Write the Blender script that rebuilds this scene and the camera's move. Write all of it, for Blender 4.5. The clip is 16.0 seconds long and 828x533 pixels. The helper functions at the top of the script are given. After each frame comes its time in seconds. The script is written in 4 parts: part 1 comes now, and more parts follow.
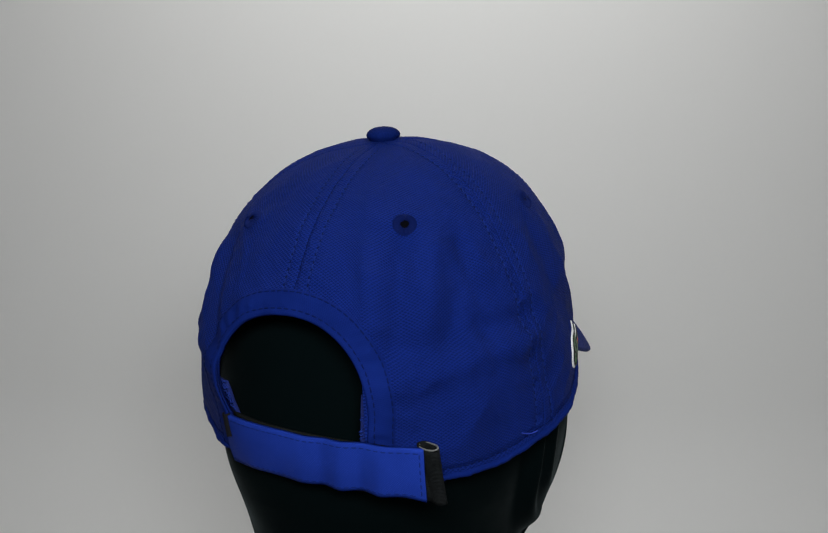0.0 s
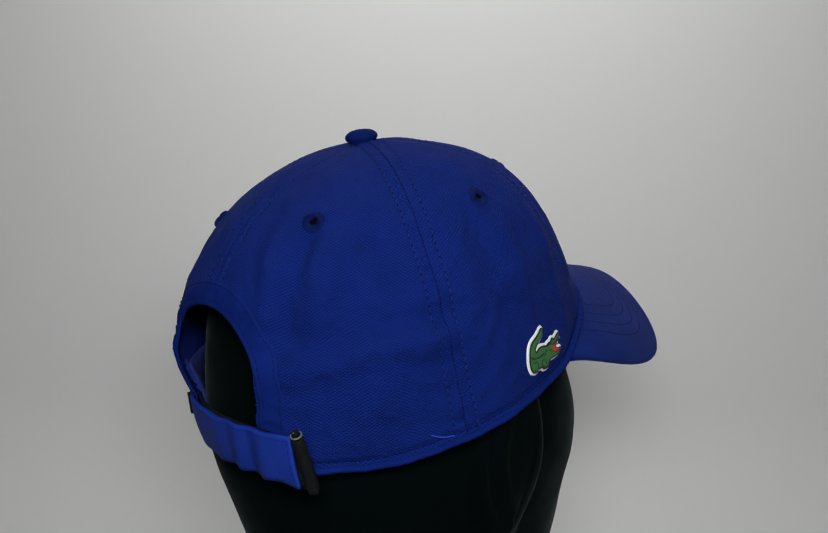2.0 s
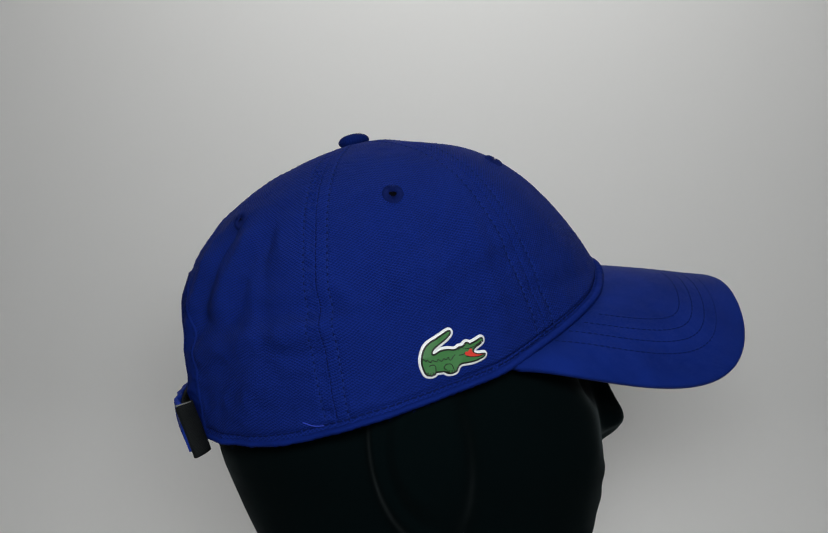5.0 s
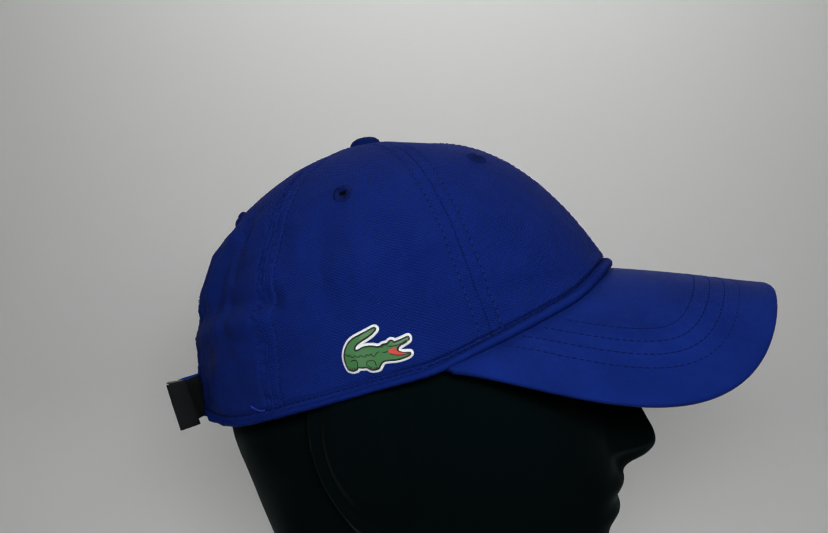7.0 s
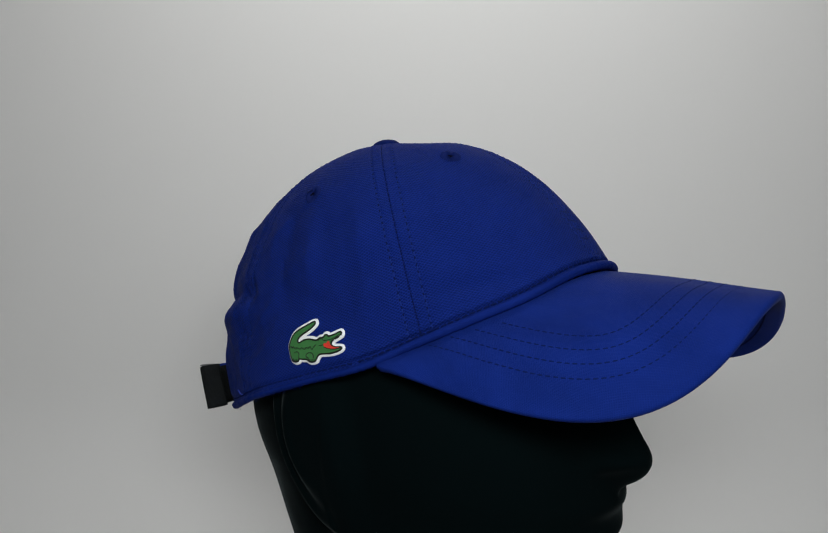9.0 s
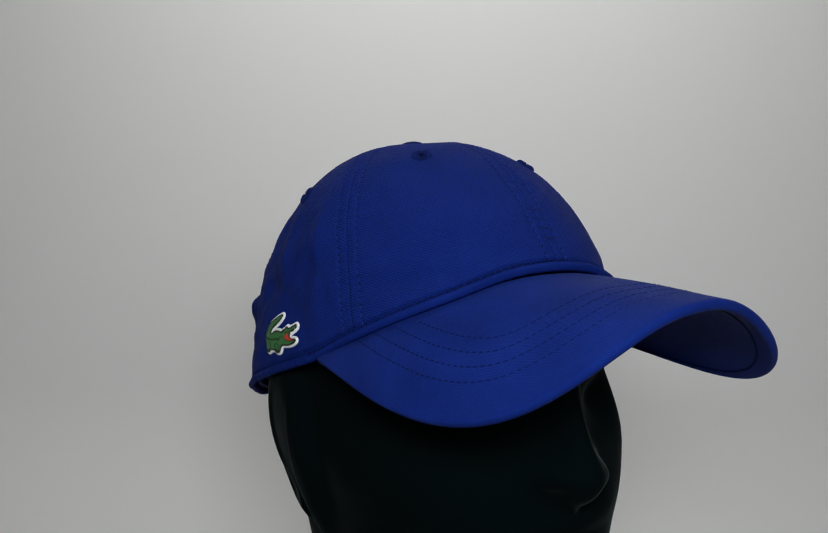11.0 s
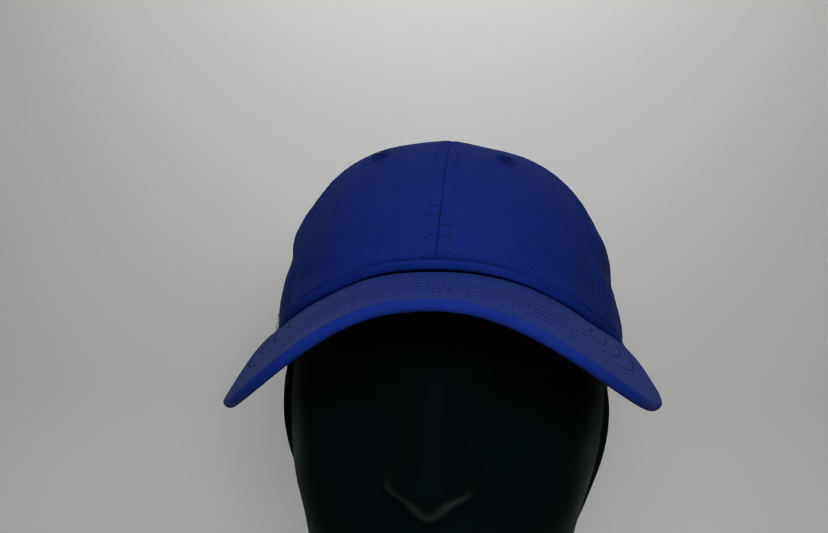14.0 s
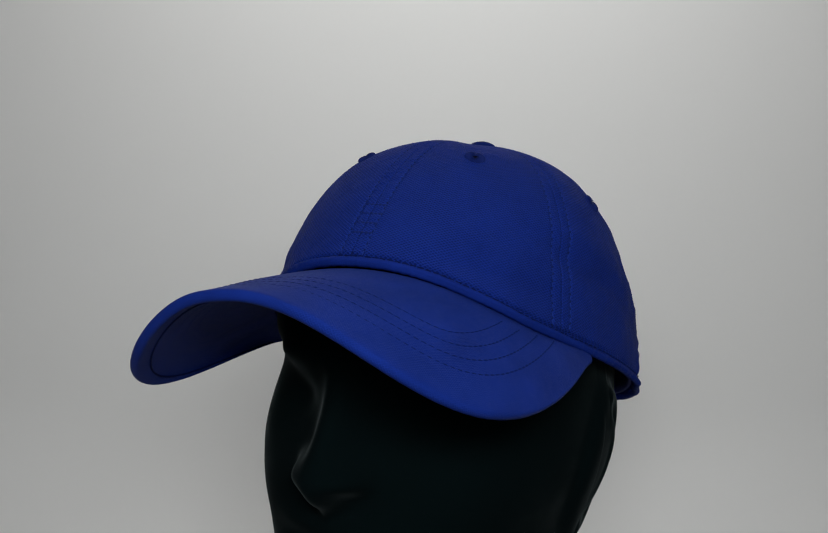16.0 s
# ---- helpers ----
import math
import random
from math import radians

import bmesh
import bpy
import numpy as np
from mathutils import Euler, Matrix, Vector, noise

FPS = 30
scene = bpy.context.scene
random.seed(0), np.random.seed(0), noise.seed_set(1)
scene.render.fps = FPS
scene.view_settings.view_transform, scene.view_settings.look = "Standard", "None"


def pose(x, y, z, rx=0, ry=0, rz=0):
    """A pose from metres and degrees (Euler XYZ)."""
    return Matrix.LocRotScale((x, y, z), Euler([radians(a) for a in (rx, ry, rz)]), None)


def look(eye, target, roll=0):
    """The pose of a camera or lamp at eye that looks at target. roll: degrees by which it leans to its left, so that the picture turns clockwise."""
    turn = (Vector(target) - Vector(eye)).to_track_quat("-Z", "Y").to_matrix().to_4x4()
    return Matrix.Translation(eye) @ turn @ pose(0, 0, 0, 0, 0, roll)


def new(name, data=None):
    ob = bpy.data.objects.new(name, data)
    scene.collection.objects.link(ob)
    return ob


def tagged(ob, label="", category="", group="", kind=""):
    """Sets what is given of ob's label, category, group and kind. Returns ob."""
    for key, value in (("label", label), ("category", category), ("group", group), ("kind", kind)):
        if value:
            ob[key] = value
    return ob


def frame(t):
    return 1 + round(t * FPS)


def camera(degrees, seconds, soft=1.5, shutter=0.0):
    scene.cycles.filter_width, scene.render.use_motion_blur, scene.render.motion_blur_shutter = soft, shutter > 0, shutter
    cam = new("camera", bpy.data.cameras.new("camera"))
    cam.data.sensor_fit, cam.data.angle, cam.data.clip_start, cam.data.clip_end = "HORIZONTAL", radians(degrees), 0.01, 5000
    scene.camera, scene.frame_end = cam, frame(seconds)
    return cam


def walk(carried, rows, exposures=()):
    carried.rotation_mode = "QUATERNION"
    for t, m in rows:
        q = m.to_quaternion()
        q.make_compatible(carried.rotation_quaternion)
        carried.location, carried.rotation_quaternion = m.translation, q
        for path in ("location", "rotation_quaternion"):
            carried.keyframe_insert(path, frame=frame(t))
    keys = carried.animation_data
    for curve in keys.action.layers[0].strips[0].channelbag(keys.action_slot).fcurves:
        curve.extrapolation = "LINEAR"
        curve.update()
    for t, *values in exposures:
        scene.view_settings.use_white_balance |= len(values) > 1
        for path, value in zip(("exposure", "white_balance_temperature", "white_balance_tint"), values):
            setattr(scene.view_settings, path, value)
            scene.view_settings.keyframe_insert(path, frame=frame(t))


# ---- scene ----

# ---------------------------------------------------------------- camera
EYE = 0.33                      # height of the lens over the table, metres
AIM = (math.sin(radians(-0.945)) * math.cos(radians(2.708)),
       math.cos(radians(-0.945)) * math.cos(radians(2.708)), -math.sin(radians(2.708)))
cam = camera(52.82, 16.0, soft=1.2)
VIEW = look((0, -0.42, EYE), (AIM[0], -0.42 + AIM[1], EYE + AIM[2]), 1.682)
walk(cam, [(0, VIEW), (16, VIEW)])

# turn of the head stand about its upright axis: seconds, degrees
TURN = [(0.0, -19.5), (1.0, -31.88), (2.0, -43.22), (3.0, -54.6), (4.1, -67.58), (6.4, -94.78), (7.4, -107.2),
        (8.4, -119.08), (9.2, -128.25), (11.4, -153.64), (12.4, -165.8), (13.4, -178.45), (14.4, -190.58),
        (15.2, -199.93), (16.0, -209.16)]

# ---------------------------------------------------------------- light
scene.view_settings.exposure = 0.0
world = bpy.data.worlds.new("world")
scene.world = world
world.use_nodes = True
world.node_tree.nodes["Background"].inputs[0].default_value = (0.9, 0.95, 1.0, 1)
world.node_tree.nodes["Background"].inputs[1].default_value = 0.01


def area_lamp(name, eye, target, sx, sy, watts, colour):
    data = bpy.data.lights.new(name, "AREA")
    data.shape, data.size, data.size_y, data.energy, data.color = "RECTANGLE", sx, sy, watts, colour
    ob = new(name, data)
    ob.matrix_world = look(eye, target)
    return ob


# unseen lamp added to wash the upper back sheet, the lamp panel over the lens, and an added front fill
area_lamp("sheet_wash_light", (0.0, 0.08, 0.95), (0.0, 0.38, 0.43), 0.62, 0.08, 1.88, (0.99, 0.985, 0.965))
area_lamp("lens_panel_light", (0.02, -0.54, EYE + 0.125), (0.0, 0.0, 0.29), 0.22, 0.10, 2.1, (0.97, 0.99, 1.0))
# unseen broad fill lamp, added to even out the light on sheet and cap
area_lamp("front_fill_light", (0.12, -1.25, 0.66), (0.0, 0.25, 0.34), 1.4, 0.4, 3.1, (0.985, 0.99, 0.985))


# ---------------------------------------------------------------- materials
def material(name):
    m = bpy.data.materials.new(name)
    m.use_nodes = True
    nt = m.node_tree
    return m, nt, nt.nodes["Principled BSDF"]


def node(nt, kind, **inputs):
    n = nt.nodes.new(kind)
    for k, v in inputs.items():
        n.inputs[k].default_value = v
    return n


def bands(nt, uv, angle, period):
    """Sine threads across a map in millimetres."""
    mp = node(nt, "ShaderNodeMapping")
    mp.inputs["Rotation"].default_value = (0, 0, radians(angle))
    nt.links.new(uv, mp.inputs["Vector"])
    w = node(nt, "ShaderNodeTexWave", Scale=0.314 / period, Distortion=0.9)
    w.inputs["Detail"].default_value = 1.0
    nt.links.new(mp.outputs[0], w.inputs["Vector"])
    return w.outputs["Fac"]


def maths(nt, op, a, b):
    n = nt.nodes.new("ShaderNodeMath")
    n.operation = op
    for i, v in enumerate((a, b)):
        if isinstance(v, (int, float)):
            n.inputs[i].default_value = v
        else:
            nt.links.new(v, n.inputs[i])
    return n.outputs[0]


def fabric(name, base, period=1.08, angle=58, depth=0.36, rough=0.6, sheen=0.0, contrast=0.85, slub=0.6, gloss=0.02, crumple=0.6):
    """Woven cloth on a UV map in millimetres: small dobby cells, slubs and slow uneven dye."""
    m, nt, b = material(name)
    uv = node(nt, "ShaderNodeUVMap").outputs[0]
    b1, b2 = bands(nt, uv, angle, period), bands(nt, uv, -angle, period * 1.06)
    w = maths(nt, "MAXIMUM", maths(nt, "POWER", b1, 5.0), maths(nt, "POWER", b2, 5.0))
    fine = node(nt, "ShaderNodeTexNoise", Scale=1.0, Detail=5.0)
    nt.links.new(uv, fine.inputs["Vector"])
    w = maths(nt, "MULTIPLY", w, maths(nt, "MULTIPLY", fine.outputs["Fac"], 1.8))
    patch = node(nt, "ShaderNodeTexNoise", Scale=0.16, Detail=3.0)
    nt.links.new(uv, patch.inputs["Vector"])
    w = maths(nt, "MULTIPLY", w, maths(nt, "ADD", maths(nt, "MULTIPLY", patch.outputs["Fac"], 2.0), -0.05))
    slow = node(nt, "ShaderNodeTexNoise", Scale=0.035, Detail=3.0)
    nt.links.new(uv, slow.inputs["Vector"])
    h = maths(nt, "ADD", w, maths(nt, "MULTIPLY", fine.outputs["Fac"], slub))
    h = maths(nt, "ADD", h, maths(nt, "MULTIPLY", patch.outputs["Fac"], crumple))
    mixv = maths(nt, "ADD", maths(nt, "MULTIPLY", w, contrast), maths(nt, "MULTIPLY", slow.outputs["Fac"], 0.5))
    ramp = node(nt, "ShaderNodeValToRGB")
    ramp.color_ramp.elements[0].position, ramp.color_ramp.elements[1].position = 0.12, 0.85
    ramp.color_ramp.elements[0].color = tuple(c * 0.66 for c in base) + (1,)
    ramp.color_ramp.elements[1].color = tuple(min(1, c * 1.75) for c in base) + (1,)
    nt.links.new(mixv, ramp.inputs[0])
    nt.links.new(ramp.outputs[0], b.inputs["Base Color"])
    bump = node(nt, "ShaderNodeBump", Strength=0.9, Distance=depth * 0.001)
    nt.links.new(h, bump.inputs["Height"])
    nt.links.new(bump.outputs[0], b.inputs["Normal"])
    b.inputs["Roughness"].default_value = rough
    b.inputs["Specular IOR Level"].default_value = gloss
    b.inputs["Specular Tint"].default_value = (0.10, 0.25, 1.0, 1)
    b.inputs["Sheen Weight"].default_value = sheen
    b.inputs["Sheen Roughness"].default_value = 0.45
    b.inputs["Sheen Tint"].default_value = (0.32, 0.45, 1.0, 1)
    return m


def plain(name, base, rough=0.6, grain=900.0, depth=0.05, var=0.12, spec=0.3, sheen=0.0):
    """A surface with fine grain in object space."""
    m, nt, b = material(name)
    tc = node(nt, "ShaderNodeTexCoord").outputs["Object"]
    n = node(nt, "ShaderNodeTexNoise", Scale=grain, Detail=4.0)
    nt.links.new(tc, n.inputs["Vector"])
    s2 = node(nt, "ShaderNodeTexNoise", Scale=grain * 0.03, Detail=2.0)
    nt.links.new(tc, s2.inputs["Vector"])
    ramp = node(nt, "ShaderNodeValToRGB")
    ramp.color_ramp.elements[0].color = tuple(c * (1 - var) for c in base) + (1,)
    ramp.color_ramp.elements[1].color = tuple(min(1, c * (1 + var)) for c in base) + (1,)
    nt.links.new(maths(nt, "ADD", maths(nt, "MULTIPLY", n.outputs["Fac"], 0.5), maths(nt, "MULTIPLY", s2.outputs["Fac"], 0.5)), ramp.inputs[0])
    nt.links.new(ramp.outputs[0], b.inputs["Base Color"])
    bump = node(nt, "ShaderNodeBump", Strength=0.5, Distance=depth * 0.001)
    nt.links.new(n.outputs["Fac"], bump.inputs["Height"])
    nt.links.new(bump.outputs[0], b.inputs["Normal"])
    b.inputs["Roughness"].default_value = rough
    b.inputs["Specular IOR Level"].default_value = spec
    b.inputs["Sheen Weight"].default_value = sheen
    b.inputs["Sheen Roughness"].default_value = 0.35
    return m


M_crown = fabric("royal_blue_dobby", (0.0048, 0.0150, 0.128), contrast=1.15, sheen=0.02, crumple=3.0)
M_button = fabric("dark_royal_blue_button", (0.0040, 0.0125, 0.100), contrast=0.2, depth=0.1)
M_brim = fabric("royal_blue_plain_weave", (0.0063, 0.0206, 0.170), period=0.8, angle=45, depth=0.09, contrast=0.15, rough=0.55, sheen=0.03)
M_binding = fabric("royal_blue_binding", (0.0058, 0.0182, 0.154), period=0.7, angle=20, depth=0.05, contrast=0.12)
M_strap = fabric("royal_blue_strap", (0.0138, 0.041, 0.325), period=0.7, angle=45, depth=0.05, contrast=0.12, rough=0.55)
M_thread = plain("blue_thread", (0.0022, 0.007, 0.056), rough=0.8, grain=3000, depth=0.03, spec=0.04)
M_row_thread = plain("mid_blue_thread", (0.0028, 0.0090, 0.072), rough=0.8, grain=3000, depth=0.03, spec=0.04)
M_strap_thread = plain("strap_blue_thread", (0.0065, 0.020, 0.16), rough=0.8, grain=3000, depth=0.03, spec=0.04)
M_eyelet = plain("blue_embroidery", (0.0034, 0.0108, 0.090), rough=0.7, grain=2500, depth=0.05, spec=0.08)
M_seam_thread = plain("royal_blue_thread", (0.0080, 0.0248, 0.182), rough=0.7, grain=3000, depth=0.03, spec=0.06)
M_hole_shade = plain("hole_shade", (0.003, 0.003, 0.004), rough=0.9, grain=2500, depth=0.02, spec=0.0)
M_cut = plain("grey_cut_elastic", (0.16, 0.165, 0.16), rough=0.8, grain=1800, depth=0.2, var=0.8, spec=0.1)
M_tack = plain("pale_blue_thread", (0.035, 0.07, 0.50), spec=0.05, rough=0.7, grain=3000)
M_terry = plain("blue_terry", (0.008, 0.019, 0.14), rough=0.95, grain=1400, depth=0.6, var=0.4)
M_loop = plain("blue_terry_loop", (0.015, 0.036, 0.25), rough=0.9, grain=2500, depth=0.05, var=0.3, spec=0.05)
M_elastic = fabric("black_elastic", (0.0125, 0.014, 0.014), gloss=0.02, period=0.6, angle=90, depth=0.25, sheen=0.0, contrast=0.5)
M_black = plain("black_webbing", (0.008, 0.008, 0.010), rough=0.8, grain=2500, depth=0.1, spec=0.08)


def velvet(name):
    """Flocked pile: near black, highlights painted paler on the sharp ridges, brushed in uneven patches."""
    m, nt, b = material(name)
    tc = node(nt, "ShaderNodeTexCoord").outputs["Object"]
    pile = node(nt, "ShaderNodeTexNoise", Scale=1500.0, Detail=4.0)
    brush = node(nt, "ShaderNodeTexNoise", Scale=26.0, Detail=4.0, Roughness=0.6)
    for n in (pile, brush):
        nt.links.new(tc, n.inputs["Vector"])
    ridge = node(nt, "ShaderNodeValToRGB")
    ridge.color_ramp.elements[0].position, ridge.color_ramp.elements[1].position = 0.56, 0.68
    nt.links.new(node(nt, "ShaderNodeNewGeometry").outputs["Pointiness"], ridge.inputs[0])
    # worn: mask of a ridge highlight painted into the colour, broken up by noise
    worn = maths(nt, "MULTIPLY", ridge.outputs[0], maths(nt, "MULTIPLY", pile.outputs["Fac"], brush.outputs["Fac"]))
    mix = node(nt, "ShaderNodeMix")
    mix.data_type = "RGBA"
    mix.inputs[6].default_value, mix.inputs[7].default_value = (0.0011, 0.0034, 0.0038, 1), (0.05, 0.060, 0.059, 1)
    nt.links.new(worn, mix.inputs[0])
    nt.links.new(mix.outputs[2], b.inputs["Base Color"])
    bump = node(nt, "ShaderNodeBump", Strength=0.5, Distance=0.0001)
    nt.links.new(pile.outputs["Fac"], bump.inputs["Height"])
    nt.links.new(bump.outputs[0], b.inputs["Normal"])
    sheen = maths(nt, "MULTIPLY", maths(nt, "POWER", brush.outputs["Fac"], 2.0), 0.17)
    nt.links.new(sheen, b.inputs["Sheen Weight"])
    b.inputs["Sheen Roughness"].default_value = 0.32
    b.inputs["Sheen Tint"].default_value = (0.80, 0.98, 1.0, 1)
    b.inputs["Roughness"].default_value = 0.95
    b.inputs["Specular IOR Level"].default_value = 0.02
    return m


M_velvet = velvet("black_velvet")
M_white = plain("white_rubber", (0.82, 0.84, 0.84), rough=0.45, grain=1200, depth=0.02, var=0.05)
M_green = plain("green_rubber", (0.045, 0.17, 0.05), rough=0.42, grain=1200, depth=0.03, var=0.15)
M_red = plain("red_rubber", (0.62, 0.045, 0.03), rough=0.42, grain=1200, depth=0.02, var=0.1)
M_ink = plain("black_rubber", (0.01, 0.014, 0.01), rough=0.45, grain=1200, depth=0.02)
M_sheet = plain("matt_white_sheet", (0.78, 0.78, 0.77), rough=0.75, grain=260, depth=0.02, var=0.015, spec=0.2)
M_surround = plain("grey_unseen_surround", (0.16, 0.16, 0.165), rough=0.9, grain=500, depth=0.05, var=0.03)


# ---------------------------------------------------------------- helpers
def link_mesh(name, verts, faces, mat, parent=None, label="", uv=None, smooth=True):
    """verts in metres; uv: one pair for each vertex, millimetres."""
    me = bpy.data.meshes.new(name)
    me.from_pydata([tuple(map(float, v)) for v in verts], [], faces)
    me.materials.append(mat)
    if uv is not None:
        lay = me.uv_layers.new(name="UVMap")
        idx = np.empty(len(me.loops), dtype=np.int32)
        me.loops.foreach_get("vertex_index", idx)
        lay.data.foreach_set("uv", np.asarray(uv, dtype=np.float32)[idx].ravel())
    if smooth:
        me.polygons.foreach_set("use_smooth", np.ones(len(me.polygons), dtype=bool))
    me.update()
    ob = new(name, me)
    if parent is not None:
        ob.parent = parent
    if label:
        ob["label"] = label
    return ob


def fix_normals(ob):
    bm = bmesh.new()
    bm.from_mesh(ob.data)
    bmesh.ops.recalc_face_normals(bm, faces=bm.faces)
    bm.to_mesh(ob.data)
    bm.free()
    return ob


CAP_BASE = -0.105               # cap's own origin under the lens height, metres


def loc(P):
    """Cap millimetres (z from lens height) to the cap object's metres."""
    P = np.asarray(P, float) * 0.001
    return P - np.array([0, 0, CAP_BASE])


def unit(v):
    return v / (np.linalg.norm(v, axis=-1, keepdims=True) + 1e-12)


def grid_faces(nu, nv, base=0, flip=False, wrap=False):
    f = []
    for i in range(nu if wrap else nu - 1):
        k = (i + 1) % nu
        for j in range(nv - 1):
            q = (base + i * nv + j, base + k * nv + j, base + k * nv + j + 1, base + i * nv + j + 1)
            f.append(q[::-1] if flip else q)
    return f


def sheet(name, P, Q, uv, mat, parent, label=""):
    """A cloth panel: outer grid P, inner grid Q (nu, nv, 3), closed at its rim."""
    nu, nv = P.shape[:2]
    n = nu * nv
    faces = grid_faces(nu, nv) + grid_faces(nu, nv, n, True)
    rim = [(i, 0) for i in range(nu)] + [(nu - 1, j) for j in range(1, nv)] + [(i, nv - 1) for i in range(nu - 2, -1, -1)] + [(0, j) for j in range(nv - 2, 0, -1)]
    rim = [i * nv + j for i, j in rim]
    for a, b in zip(rim, rim[1:] + rim[:1]):
        faces.append((b, a, a + n, b + n))
    uv = uv.reshape(-1, 2)
    return fix_normals(link_mesh(name, np.vstack([loc(P.reshape(-1, 3)), loc(Q.reshape(-1, 3))]), faces, mat, parent, label, np.vstack([uv, uv])))


def spline(pts, n):
    """Smooth curve through a few points."""
    pts = np.asarray(pts, float)
    p = np.vstack([2 * pts[0] - pts[1], pts, 2 * pts[-1] - pts[-2]])
    out = []
    for t in np.linspace(0, len(pts) - 1 - 1e-9, n):
        i = int(t)
        u = t - i
        a, b, c, d = p[i:i + 4]
        out.append(0.5 * (2 * b + (c - a) * u + (2 * a - 5 * b + 4 * c - d) * u * u + (3 * b - a - 3 * c + d) * u ** 3))
    return np.array(out)


def resample(P, step):
    d = np.r_[0, np.cumsum(np.linalg.norm(np.diff(P, axis=0), axis=1))]
    s = np.arange(0, d[-1], step)
    return np.stack([np.interp(s, d, P[:, k]) for k in range(3)], 1), s


def sweep(name, P, out, rx, ry, mat, parent, label="", seg=10, closed_ends=True, shift=0.0):
    """Round or oval cord along P; out: outward directions; rx outward, ry sideways (mm)."""
    T = unit(np.gradient(P, axis=0))
    N = unit(out - (out * T).sum(1, keepdims=True) * T)
    B = np.cross(T, N)
    ang = np.linspace(0, 2 * math.pi, seg, endpoint=False)
    V = P[:, None] + (shift + rx * np.cos(ang))[None, :, None] * N[:, None] + (ry * np.sin(ang))[None, :, None] * B[:, None]
    n = len(P)
    L = np.r_[0, np.cumsum(np.linalg.norm(np.diff(P, axis=0), axis=1))]
    uv = np.stack([np.repeat(L, seg), np.tile(ang * (rx + ry) / 2, n)], 1)
    faces = []
    for i in range(n - 1):
        for k in range(seg):
            m = (k + 1) % seg
            faces.append((i * seg + k, i * seg + m, (i + 1) * seg + m, (i + 1) * seg + k))
    if closed_ends:
        faces += [tuple(range(seg))[::-1], tuple(range((n - 1) * seg, n * seg))]
    return fix_normals(link_mesh(name, loc(V.reshape(-1, 3)), faces, mat, parent, label, uv))


def stitches(name, P, out, parent, mat=None, length=2.3, gap=0.9, w=0.33, h=0.24, label="", start=0.0):
    """A row of thread stitches along P, each a low rounded bar."""
    P, s = resample(P, 0.25)
    out = np.broadcast_to(out, P.shape) if np.ndim(out) == 1 else None or out
    if len(out) != len(P):
        out = np.stack([np.interp(np.linspace(0, 1, len(P)), np.linspace(0, 1, len(out)), out[:, k]) for k in range(3)], 1)
    T = unit(np.gradient(P, axis=0))
    N = unit(out - (out * T).sum(1, keepdims=True) * T)
    B = np.cross(T, N)
    V, F = [], []
    k, step, run = int(start / 0.25), int((length + gap) / 0.25), int(length / 0.25)
    while k + run < len(P):
        base = len(V)
        for f, hh in ((0, -0.15), (0.2, 0.8), (0.5, 1.0), (0.8, 0.8), (1, -0.15)):
            i = k + int(round(f * run))
            for a, b in ((-1, -0.3), (0, 1), (1, -0.3)):
                V.append(P[i] + B[i] * w * a + N[i] * h * (hh if b > 0 else hh - 1.0))
        for r in range(4):
            for c in range(2):
                q = base + r * 3 + c
                F.append((q, q + 1, q + 4, q + 3))
        k += step
    ob = link_mesh(name, loc(V), F, mat or M_thread, parent, label)
    return tagged(ob, kind="stuff")


